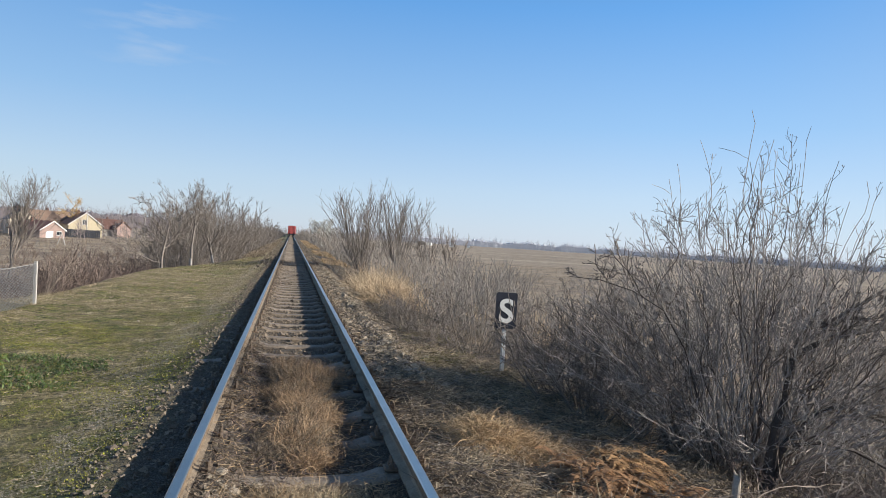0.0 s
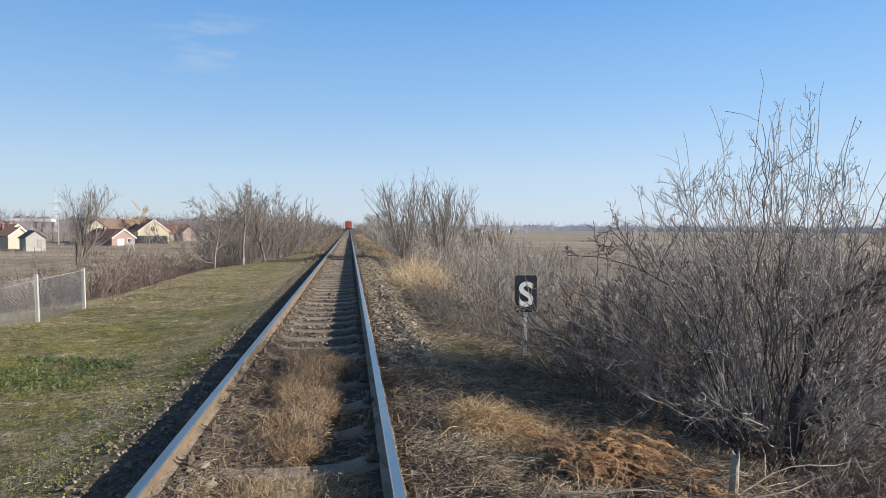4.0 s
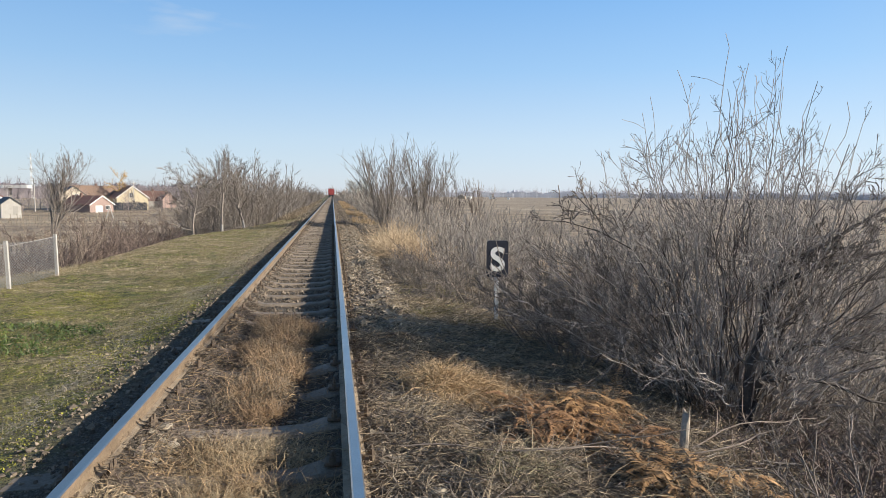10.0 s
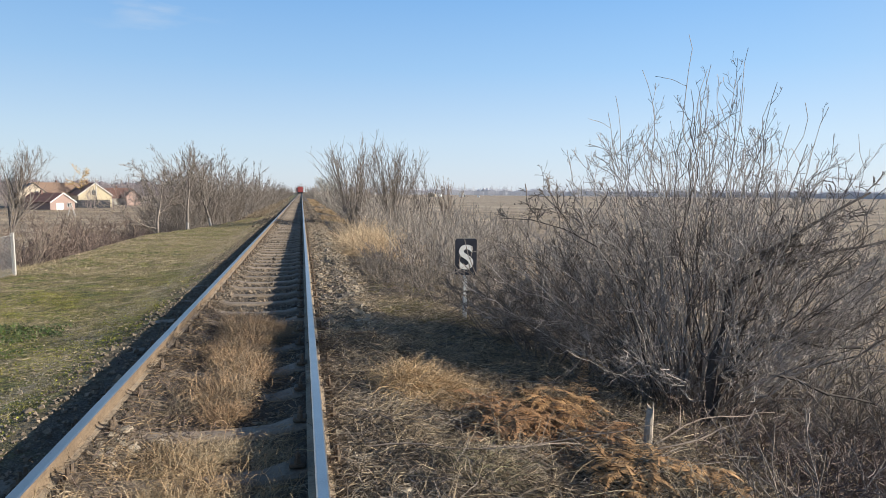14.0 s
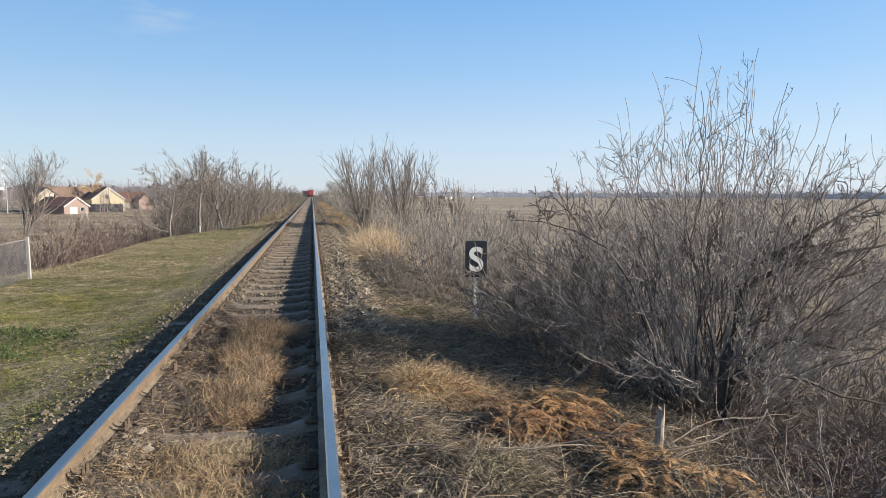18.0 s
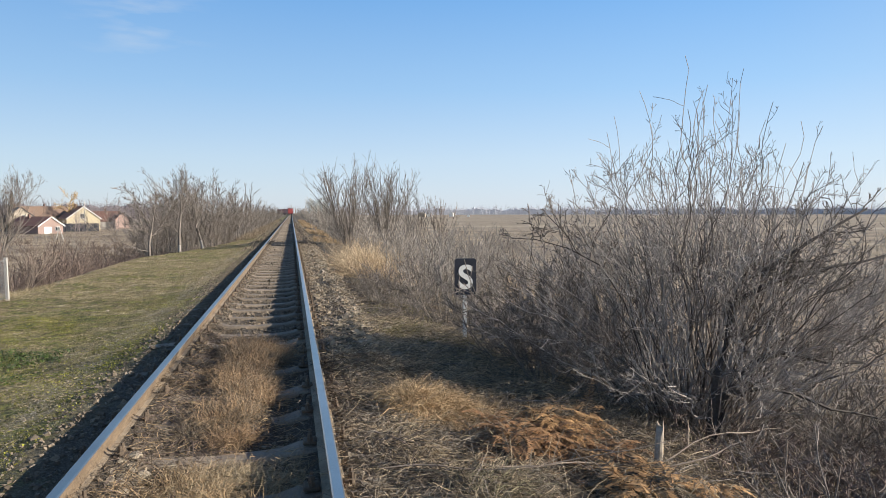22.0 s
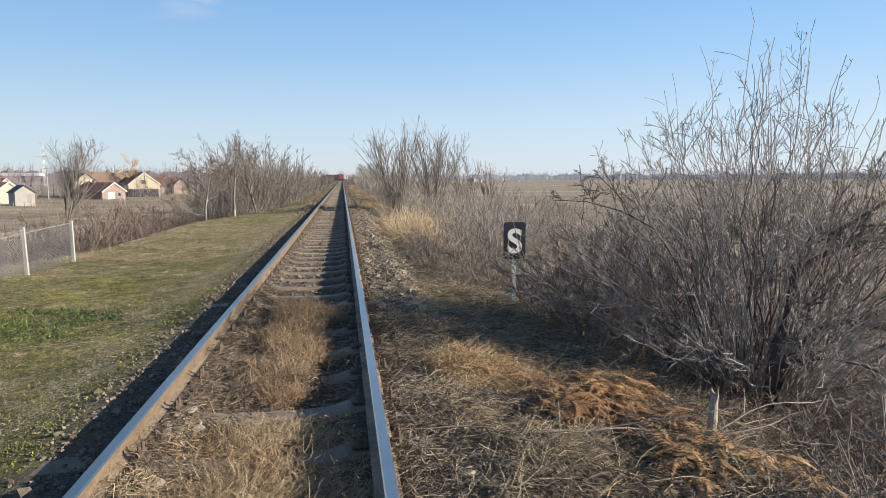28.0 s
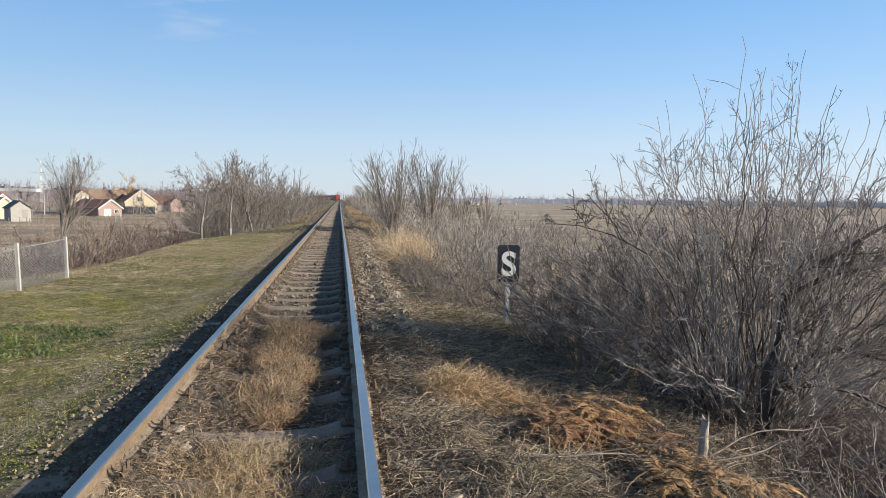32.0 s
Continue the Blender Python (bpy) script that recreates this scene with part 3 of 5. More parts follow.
def shrub(name, x, y, stems, tall, spread, seed, material, label, fine=(5, 4), thick=0.02, lean=(0, 0), category="shrub", group="", rise=0.10, sunk=0.06,
          foot=0.25, z=None, angle=42, crook=0.15, twig=0.0015, split=True, ratio=0.40, fat=0.55, low=0.22, bend=None, dome=0.0, even=0.6):
    """Many-stemmed bare shrub: stems from one stool, side branches, twigs."""
    rs = np.random.default_rng(seed)
    z0 = float(height(x, y)) - sunk if z is None else z
    t = base(name, pose(x, y, z0), label, category, group)
    az = rs.uniform(0, 2 * np.pi, stems)
    out = spread * np.sqrt(rs.uniform(0.02, 1, stems))
    d = unit(np.stack([np.cos(az) * out + lean[0], np.sin(az) * out + lean[1], np.ones(stems)], 1))
    st = np.stack([np.cos(az) * foot * rs.uniform(0.1, 1, stems), np.sin(az) * foot * rs.uniform(0.1, 1, stems), np.zeros(stems)], 1)
    ln = tall * rs.uniform(even, 1.08, stems) * (1 - dome * out / max(spread, 0.01))
    p0, r0 = shoots(rs, st, d, ln, thick * rs.uniform(0.55, 1.2, stems), 8, crook * 0.7 if bend is None else bend, rise * 0.4, 0.22)
    p1, r1 = side_shoots(rs, p0, r0, fine[0], low, angle, ratio, fat, 6, crook, rise, 0.3)
    p2, r2 = side_shoots(rs, p1, r1, fine[1], 0.12, angle + 4, 0.42, 0.65, 3, crook * 1.4, rise, 0.4)
    r0, r1, r2 = np.maximum(r0, twig * 1.6), np.maximum(r1, twig * 1.3), np.maximum(r2, twig)
    if split:
        for i in range(stems):
            v, f = tubes([(p0[i:i + 1], r0[i:i + 1])], 5)
            mesh_object("stem", v, f, material, t)
        pieces = []
    else:
        pieces = [tubes([(p0, r0)], 4)]
    pieces += [tubes([(p1, r1)], 4 if split else 3), tubes([(p2, r2)], 3)]
    if len(fine) > 2:
        p3, r3 = side_shoots(rs, p2, r2, fine[2], 0.15, angle + 6, 0.5, 0.8, 3, crook, rise, 0.6)
        pieces.append(tubes([(p3, np.maximum(r3, twig * 0.85))], 3))
    tagged(mesh_object("crown", *join(pieces), material, t), kind="stuff")
    return t


def tree(name, x, y, tall, seed, material, label, trunk=0.12, fork=0.25, limbs=9, fine=(7, 6, 4), spread=0.55, z=None, group="", twig=0.006, rise=0.12, angle=36,
         whitewash=0.0, category="tree", lean=1.0, crook=0.13):
    """Bare tree: trunk, limbs and a crown of twigs; some have limewashed trunks."""
    rs = np.random.default_rng(seed)
    z0 = float(height(x, y)) - 0.1 if z is None else z
    t = base(name, pose(x, y, z0), label, category, group)
    p, r = shoots(rs, np.zeros((1, 3)), np.array([[lean * rs.normal(0, 0.12), lean * rs.normal(0, 0.08), 1.0]]), np.array([tall * 0.8]), np.array([trunk]), 12, 0.06, 0.05, 0.22)
    a, ra = side_shoots(rs, p, r, limbs, fork, angle, spread, 0.6, 7, crook, rise, 0.3)
    b, rb = side_shoots(rs, a, ra, fine[0], 0.12, 36, 0.6, 0.62, 5, crook, rise, 0.35)
    c, rc = side_shoots(rs, b, rb, fine[1], 0.1, 38, 0.6, 0.7, 4, crook, rise, 0.4)
    ra, rb, rc = np.maximum(ra, twig * 1.5), np.maximum(rb, twig), np.maximum(rc, twig * 0.8)
    v, f = tubes([(p, r)], 8)
    if whitewash:
        k = int(whitewash * 11)
        v1, f1 = tubes([(p[:, :k + 1], r[:, :k + 1])], 8)
        mesh_object("limewashed_trunk", v1, f1, LIMEWASH, t, "pale limewashed lower trunk").data.shade_smooth()
        v, f = tubes([(p[:, k:], r[:, k:])], 8)
    mesh_object("trunk", v, f, material, t).data.shade_smooth()
    for i in range(len(a)):
        v, f = tubes([(a[i:i + 1], ra[i:i + 1])], 5)
        mesh_object("limb", v, f, material, t)
    pieces = [tubes([(b, rb)], 4), tubes([(c, rc)], 3)]
    if fine[2]:
        d, rd = side_shoots(rs, c, rc, fine[2], 0.1, 40, 0.6, 0.9, 3, 0.12, rise, 0.6)
        pieces.append(tubes([(d, np.maximum(rd, twig * 0.7))], 3))
    tagged(mesh_object("crown", *join(pieces), material, t), kind="stuff")
    return t


def arched(rs, start, tip, thick, k, rise, sway, zig, end=0.22):
    """Crooked shoots from start to tip: they rise first and then lean out, sway smoothly and turn a little at each knot."""
    n = len(start)
    s = np.linspace(0, 1, k)[None, :, None]
    way = tip - start
    length = np.linalg.norm(way, axis=1)[:, None, None]
    knee = start + 0.5 * way + np.array((0, 0, 1.0)) * length[:, 0] * rs.uniform(0.4, 1.3, (n, 1)) * rise
    p = (1 - s) ** 2 * start[:, None] + 2 * s * (1 - s) * knee[:, None] + s ** 2 * tip[:, None]
    for f in (1.5, 3.4):
        p = p + sway / f * length * np.sin(np.pi * s) ** 0.5 * rs.normal(0, 0.5, (n, 1, 3)) * np.sin(2 * np.pi * (f * s + rs.uniform(0, 1, (n, 1, 3))))
    p[:, 1:] += rs.normal(0, zig, (n, k - 1, 3)) * np.linspace(0.4, 1, k - 1)[None, :, None]
    r = (thick * rs.uniform(0.6, 1.25, n))[:, None] * np.linspace(1, end, k)[None]
    r[:, 1::2] *= 1.15                                  # knots along the shoot
    return p, r


# the large bush, its tall shoots and its leaning old limbs
def great_bush(x, y):
    """Crooked shoots that fan out of one broad stool into a dome, with taller whips above it."""
    rs = np.random.default_rng(3)
    t = base("bush", pose(x, y, float(height(x, y)) - 0.08), "large bare many-stemmed grey bush beside the track", "shrub")
    pale, brown = [], []
    # number, slant least and most, share of the dome's radius least and most, thickness, first branch, branches, ratio, angle, lift, twigs, loss of length with slant
    for n, lo, hi, near, far, thick, first, count, ratio, ang, up, fine, loss in (
            (54, 0, 30, 1.04, 1.38, 0.0095, 0.42, 4, 0.12, 32, 0.08, 3, 0.52),
            (130, 3, 58, 0.74, 1.05, 0.0105, 0.46, 10, 0.20, 38, 0.05, 6, 0),
            (84, 34, 68, 0.76, 1.14, 0.0098, 0.44, 10, 0.24, 40, 0.07, 6, 0),
            (8, 50, 80, 0.35, 0.65, 0.0090, 0.25, 6, 0.28, 46, 0.04, 3, 0)):
        az = np.arange(n) * 2.39996 + rs.uniform(-0.3, 0.3, n)
        slant = np.radians(lo + (hi - lo) * ((np.arange(n) * 0.7549 + rs.uniform(0, 0.1, n)) % 1) ** 0.75)
        dome = 1 / np.sqrt((np.sin(slant) / 2.95) ** 2 + (np.cos(slant) / 3.3) ** 2) * rs.uniform(near, far, n) * (1 - loss * slant)
        foot = 0.50 * np.sqrt(rs.uniform(0, 1, n))
        st = np.stack([np.cos(az) * foot + rs.normal(0.05, 0.14, n), np.sin(az) * foot * 0.8, np.zeros(n)], 1)
        tip = np.stack([np.cos(az) * np.sin(slant) * dome + 0.12, np.sin(az) * np.sin(slant) * dome * 0.8, np.cos(slant) * dome], 1)
        p, r = arched(rs, st, tip, thick, 19, 0.10, 0.060, 0.009)
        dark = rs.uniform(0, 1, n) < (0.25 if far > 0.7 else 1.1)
        for a, b, k in zip(p, np.maximum(r, 0.0030), dark):
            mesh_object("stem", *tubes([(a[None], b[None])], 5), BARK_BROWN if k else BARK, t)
        q, rq = side_shoots(rs, p, r, count, first, ang, ratio, 0.60, 9, 0.10, up, 0.36)
        u, ru = side_shoots(rs, q, rq, fine, 0.15, ang + 6, 0.40, 0.75, 6, 0.15, up, 0.5)
        w, rw = side_shoots(rs, u, ru, 1, 0.3, 48, 0.45, 0.9, 3, 0.2, up, 0.7)
        c, rc = side_shoots(rs, p, r, 2, 0.25, 62, 0.15, 0.4, 7, 0.22, 0.0, 0.5)     # dead twigs that cross the stems
        pale.append(tubes([(c, np.maximum(rc, 0.0030))], 3))
        group = np.repeat(dark, count)
        for rows, store in ((~group, pale), (group, brown)):
            two = np.repeat(rows, fine)
            store += [tubes([(q[rows], np.maximum(rq[rows], 0.0026))], 4), tubes([(u[two], np.maximum(ru[two], 0.0020))], 3), tubes([(w[two], np.maximum(rw[two], 0.0018))], 3)]
    tagged(mesh_object("crown", *join(pale), BARK_TWIG, t), kind="stuff")
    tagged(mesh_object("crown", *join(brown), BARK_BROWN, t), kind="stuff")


great_bush(4.95, 5.5)
shrub("bush", 7.3, 6.7, 24, 2.3, 0.8, 6, BARK, "bare grey bush growing on the bank", (7, 3), 0.015, rise=0.03, angle=46, crook=0.15, twig=0.0036, foot=0.5, low=0.3, ratio=0.26, fat=0.6, bend=0.06, dome=0.1)


def thorn_bush():
    """Old dark limbs that rise through the large bush and lean out over the bank."""
    rs = np.random.default_rng(5)
    t = base("bush", pose(4.50, 4.6, -0.78), "old thorn bush with thick dark limbs leaning over the bank", "shrub")
    limbs = [([(0, 0, 0), (0.02, 0.0, 0.4), (0.08, 0.02, 0.8), (0.20, 0.05, 1.15), (0.30, 0.08, 1.50), (0.42, 0.10, 1.85), (0.62, 0.1, 2.2)], 0.060),
             ([(0.02, -0.05, 0.1), (0.12, -0.06, 0.62), (0.52, -0.05, 0.96), (0.80, -0.04, 1.02), (1.12, -0.02, 1.0), (1.55, 0, 0.90), (2.1, 0.05, 0.85)], 0.052),
             ([(0.20, 0.05, 1.15), (0.33, 0.08, 1.72), (0.52, 0.10, 1.88), (0.72, 0.10, 1.97), (1.10, 0.12, 2.18), (1.55, 0.1, 2.42), (2.1, 0.1, 2.7)], 0.034),
             ([(0.30, 0.08, 1.50), (0.50, 0.10, 1.72), (0.80, 0.02, 1.86), (1.15, 0, 1.95), (1.55, -0.05, 2.04), (1.9, -0.06, 2.08), (2.4, -0.1, 2.2)], 0.030),
             ([(0.12, -0.06, 0.62), (0.5, -0.18, 0.70), (0.9, -0.25, 0.62), (1.3, -0.3, 0.45), (1.7, -0.34, 0.36), (2.1, -0.3, 0.25), (2.5, -0.4, 0.2)], 0.020),
             ([(-0.4, 0.4, 0.2), (-0.55, 0.5, 0.9), (-0.8, 0.52, 1.6), (-1.1, 0.6, 2.05), (-1.5, 0.6, 2.28), (-1.9, 0.65, 2.36), (-2.3, 0.7, 2.38)], 0.010)]
    twigs = []
    for pts, thick in limbs:
        p = np.array([pts]) * 0.86 + rs.normal(0, 0.012, (1, 7, 3))
        r = thick * np.linspace(1, 0.3, 7)[None]
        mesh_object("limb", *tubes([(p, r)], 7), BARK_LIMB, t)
        q, rq = side_shoots(rs, p, r, 14, 0.30, 52, 0.30, 0.42, 8, 0.19, 0.05, 0.35)
        u, ru = side_shoots(rs, q, rq, 7, 0.15, 48, 0.42, 0.6, 5, 0.2, 0.02, 0.4)
        w, rw = side_shoots(rs, u, ru, 3, 0.2, 48, 0.45, 0.8, 3, 0.2, 0.02, 0.5)
        twigs += [tubes([(q, np.maximum(rq, 0.0055))], 4), tubes([(u, np.maximum(ru, 0.0042))], 3), tubes([(w, np.maximum(rw, 0.0034))], 3)]
    tagged(mesh_object("crown", *join(twigs), BARK_DARK, t), kind="stuff")


thorn_bush()

THICKET = "low bare thicket of thin twigs beside the line"
dark = [shrub("bush", x, y, n, h, 0.85, 20 + i, BARK_DARK, THICKET, (6, 3), 0.014, group="lineside thicket", foot=0.55, twig=0.0040, angle=46, crook=0.14, rise=0.03)
        for i, (x, y, h, n) in enumerate(((3.55, 6.7, 1.5, 17), (3.75, 7.4, 1.0, 13), (4.0, 8.0, 1.7, 18)))]
warm = [shrub("bush", x, y, n, h, 0.42, 30 + i, WHIP, THICKET, (5, 3), 0.010, group="lineside thicket", foot=0.7, twig=0.0045, angle=26, crook=0.07, rise=0.04, bend=0.05)
        for i, (x, y, h, n) in enumerate(((3.3, 13.2, 1.5, 18), (4.5, 15.0, 1.9, 20), (5.0, 18.5, 1.5, 18)))]
rs0 = np.random.default_rng(11)
for x, y, s in ((2.45, 10.2, 0.42), (2.6, 11.8, 0.5), (2.35, 13.4, 0.42), (2.55, 15.0, 0.5), (2.6, 16.8, 0.5), (2.95, 14.2, 0.7), (4.1, 7.0, 0.9), (4.0, 7.1, 0.8), (3.4, 5.7, 0.6), (3.9, 9.3, 0.9), (4.5, 9.9, 1.1), (3.2, 10.8, 0.85), (5.4, 8.4, 1.0), (6.6, 7.6, 1.05), (6.9, 5.4, 0.7), (6.2, 4.1, 0.7), (7.9, 6.6, 0.8), (5.6, 3.3, 0.5), (7.4, 4.3, 0.6), (4.7, 4.0, 0.35), (5.2, 11.4, 0.9), (3.9, 5.9, 0.8), (4.2, 5.2, 0.4), (6.6, 2.9, 0.6), (8.6, 5.0, 1.1)):
    c = copy_thing(dark[int(rs0.integers(3))], pose(x, y, float(height(x, y)) - 0.06, 0, 0, rs0.uniform(0, 360)))
    c.scale = (s * 1.1, s * 1.1, s)
for k in range(20):
    x, y = rs0.uniform(3.7, 7.6), rs0.uniform(1.8, 5.2)
    if x - 3.7 < (y - 1.8) * 0.1:
        continue
    s = rs0.uniform(0.30, 0.48) + 0.08 * (x - 4)
    c = copy_thing(dark[int(rs0.integers(3))], pose(x, y, float(height(x, y)) - 0.06, 0, 0, rs0.uniform(0, 360)))
    c.scale = (s * 1.4, s * 1.4, s)
tangle = shrub("bush", 5.0, 3.0, 16, 0.8, 0.95, 44, BRUSH, "low brown tangle of bare twigs on the bank", (7, 4), 0.009, group="bank tangle", foot=0.5, twig=0.0030, angle=52, crook=0.2, rise=0.0)
for k in range(22):
    x, y = rs0.uniform(4.0, 7.6), rs0.uniform(1.8, 4.6)
    c = copy_thing(tangle, pose(x, y, float(height(x, y)) - 0.04, 0, 0, rs0.uniform(0, 360)))
    c.scale = (1.0, 1.0, rs0.uniform(0.5, 0.9))
far_warm = shrub("bush", 3.4, 38, 16, 1.8, 0.5, 34, WHIP, THICKET, (5, 3), 0.010, group="lineside thicket", foot=0.7, twig=0.006, angle=28, crook=0.08, rise=0.04, split=False)
for x, y, s in ((5.8, 13.4, 1.0), (7.2, 11.5, 1.0), (5.6, 17.2, 1.1), (4.6, 20.5, 1.1), (6.4, 20.5, 1.1), (3.9, 24.5, 1.1), (5.4, 24.0, 1.3), (7.2, 24.0, 1.2), (4.8, 28.0, 1.2), (6.8, 28.5, 1.3), (8.4, 17, 0.9), (8.6, 21, 1.0), (9.2, 27, 1.2), (5.2, 31.5, 1.3), (7.8, 32.5, 1.6), (10, 33, 1.3), (9.6, 13.6, 0.9), (12, 30, 1.1), (11.5, 22, 0.8), (4.4, 43, 1.5), (5.5, 49, 1.7), (3.8, 55, 1.4), (5.2, 62, 1.8), (4.2, 70, 1.5), (5.4, 80, 1.9), (4.0, 92, 1.7), (5.2, 106, 2.0), (4.4, 125, 1.8), (4.8, 150, 2.0), (4.2, 180, 1.8), (5, 215, 2.0), (4.6, 250, 1.9)):
    c = copy_thing(warm[int(rs0.integers(3))] if y < 36 else far_warm, pose(x, y, float(height(x, y)) - 0.06, 0, 0, rs0.uniform(0, 360)))
    c.scale = (s * 1.15, s * 1.15, s)

# upright trees beyond the sign
UPRIGHT = "bare multi-stemmed tree with upright twigs beside the line"
for k, (x, y, n, h, mat) in enumerate(((3.5, 33.5, 16, 4.5, BARK_GREY), (5.6, 35.0, 18, 4.5, BARK_GREY), (7.6, 36.5, 7, 3.2, BARK_GREY), (8.6, 34.5, 5, 2.8, BARK_WARM))):
    shrub("tree", x, y, n, h, 0.40, 161 + k, mat, UPRIGHT, (13, 5), 0.032, category="tree", rise=0.05, angle=22, twig=0.0050, foot=0.12, ratio=0.50, crook=0.04, low=0.14, bend=0.03, dome=0.12, z=-0.9, fat=0.5, even=0.9)
# big bare tree behind the fence, and trees along the verge
tree("tree", -14.2, 37, 5.8, 59, BARK_GREY, "bare spreading tree behind the wire fence", 0.085, 0.16, 26, (6, 4, 2), 0.62, z=-1.9, twig=0.0052, rise=0.13, angle=36, lean=0.1, crook=0.06)
WASHED = "small bare tree with a limewashed trunk at the verge"
tree("tree", -6.15, 33, 3.6, 60, BARK_DARK, WASHED, 0.075, 0.22, 10, (7, 6, 3), 0.8, twig=0.009, group="trees along the verge", whitewash=0.25, angle=62, rise=0.07)
tree("tree", -5.2, 35.5, 4.2, 61, BARK_GREY, WASHED, 0.08, 0.28, 11, (6, 5, 2), 0.62, twig=0.0065, group="trees along the verge", whitewash=0.25)
tree("tree", -4.3, 37.5, 4.0, 62, BARK_GREY, WASHED, 0.07, 0.25, 11, (6, 5, 2), 0.62, twig=0.0065, group="trees along the verge", whitewash=0.25)
HEDGE = "dense bare hedge tree of grey-brown twigs"
hedge = [shrub("tree", x, y, 17, h, 0.5, 70 + i, BARK_GREY, HEDGE, (9, 6, 2), 0.035, category="tree", rise=0.04, angle=26, twig=0.007, foot=1.0, ratio=0.4, crook=0.07, bend=0.06, dome=0.2, group="hedge along the line")
         for i, (x, y, h) in enumerate(((-6.0, 42, 6.0), (-5.0, 47, 5.8)))]
far_hedge = shrub("tree", -4.2, 58, 16, 5.4, 0.5, 72, BARK_GREY, HEDGE, (7, 5, 1), 0.035, category="tree", rise=0.04, angle=26, twig=0.010, foot=1.0, ratio=0.4, crook=0.07, bend=0.06, dome=0.2, group="hedge along the line", split=False)
for x, y, s in ((-7.6, 43, 0.9), (-4.2, 43.5, 0.75), (-6.8, 49, 1.0), (-6.6, 39, 0.8), (-6.8, 46, 1.0), (-5.2, 52, 1.0), (-7.4, 52, 1.05), (-6.2, 60, 1.05), (-4.6, 66, 1.0), (-6.4, 70, 1.05), (-4.4, 76, 1.0), (-6.2, 83, 1.1), (-4.4, 90, 1.0), (-5.6, 99, 1.1), (-4.4, 110, 1.0), (-6, 122, 1.1), (-4.6, 136, 1.05), (-5.4, 152, 1.1), (-4.8, 172, 1.05), (-5.4, 195, 1.1), (-4.8, 222, 1.1), (-5.2, 255, 1.1), (-5, 290, 1.1), (-5.4, 330, 1.1), (6, 300, 1.0), (6, 340, 1.0), (6.4, 390, 1.1)):
    c = copy_thing(hedge[int(rs0.integers(2))] if y < 59 else far_hedge, pose(x, y, float(height(x, y)) - 0.06, 0, 0, rs0.uniform(0, 360)))
    c.scale = (s, s, s * rs0.uniform(0.85, 1.0))
# the grey brush that fills the ditch below the verge
brush = [shrub("bush", x, y, 18, 1.55, 0.6, 80 + i, BRUSH, "low reddish-grey brush filling the ditch", (5, 4), 0.010, group="ditch brush", foot=0.9, twig=0.0066, rise=0.04, split=False, angle=40, crook=0.12)
         for i, (x, y) in enumerate(((-8.0, 20.0), (-8.4, 24)))]
for i in range(90):
    y = 17 + 43 * (i / 90) + rs0.uniform(-0.6, 0.6)
    x = -7.2 - 5.5 * rs0.uniform(0, 1) ** 1.5 - max(0, (16 - y) * 0.6)
    s = rs0.uniform(0.65, 1.15)
    c = copy_thing(brush[i % 2], pose(x, y, float(height(x, y)) - 0.05, 0, 0, rs0.uniform(0, 360)))
    c.scale = (s, s, s)
for k in range(44):
    y = rs0.uniform(24, 130)
    x, s = -rs0.uniform(10, 14) - 0.28 * y * rs0.uniform(0, 1), rs0.uniform(0.5, 1.0) * (0.7 + y / 150)
    c = copy_thing(brush[k % 2], pose(x, y, float(height(x, y)) - 0.05, 0, 0, rs0.uniform(0, 360)))
    c.scale = (s * 1.3, s * 1.3, s)
for k in range(34):
    y = rs0.uniform(13, 60)
    x, s = 7 + rs0.uniform(0.0, 0.55) * y, rs0.uniform(0.5, 0.95)
    c = copy_thing(warm[k % 3], pose(x, y, float(height(x, y)) - 0.05, 0, 0, rs0.uniform(0, 360)))
    c.scale = (s * 1.2, s * 1.2, s)
shrub("bush", -6.9, 19.5, 14, 1.5, 0.7, 85, BARK_WARM, "small bare shrub beside the end of the fence", (6, 4), 0.010, foot=0.2, twig=0.0035, angle=40, crook=0.12, rise=0.04)
# a rounded grey-green tree by the line, far off
# its twig colour is lightened to carry the distance haze
shrub("tree", 7.0, 150, 26, 5.6, 0.75, 90, surface("haze_paled_twigs", (0.42, 0.42, 0.38), (0.60, 0.59, 0.54), 2, 0.9, 0.2, 20, island=True), "rounded pale grey-green tree near the line", (10, 8, 4), 0.06, category="tree", rise=0.04, angle=45, twig=0.022, foot=0.4, split=False, z=-1.2)

# ---- grasses and stones ----


def area(rs, n, x0, x1, y0, y1):
    x, y = rs.uniform(x0, x1, n), rs.uniform(y0, y1, n)
    return x, y


def blades(name, label, seed, xy, tall, wide, lean, material, k=3, dz=0.0, keep=None, category="grass"):
    rs = np.random.default_rng(seed)
    x, y = xy(rs)
    if keep is not None:
        m = keep(x, y, rs)
        x, y = x[m], y[m]
    n = len(x)
    p = np.stack([x, y, height(x, y) - 0.005 + dz], 1)
    v, f = ribbons(rs, p, tall * rs.uniform(0.45, 1.25, n), wide * rs.uniform(0.6, 1.3, n), lean, k)
    return tagged(mesh_object(name, v, f, material), label, category, kind="stuff")


def patch(x, y, scale, seed):
    """A smooth random field, about -1 to 1."""
    r = np.random.default_rng(seed)
    s = 0
    for _ in range(6):
        a, b, c = r.normal(0, scale), r.normal(0, scale), r.uniform(0, 6.28)
        s = s + np.sin(a * x + b * y + c)
    return s / 2.6


def tufts(rs, centres, per, size):
    i = rs.integers(0, len(centres), per * len(centres))
    c = np.asarray(centres)[i]
    return c[:, 0] + rs.normal(0, size, len(i)), c[:, 1] + rs.normal(0, size, len(i))


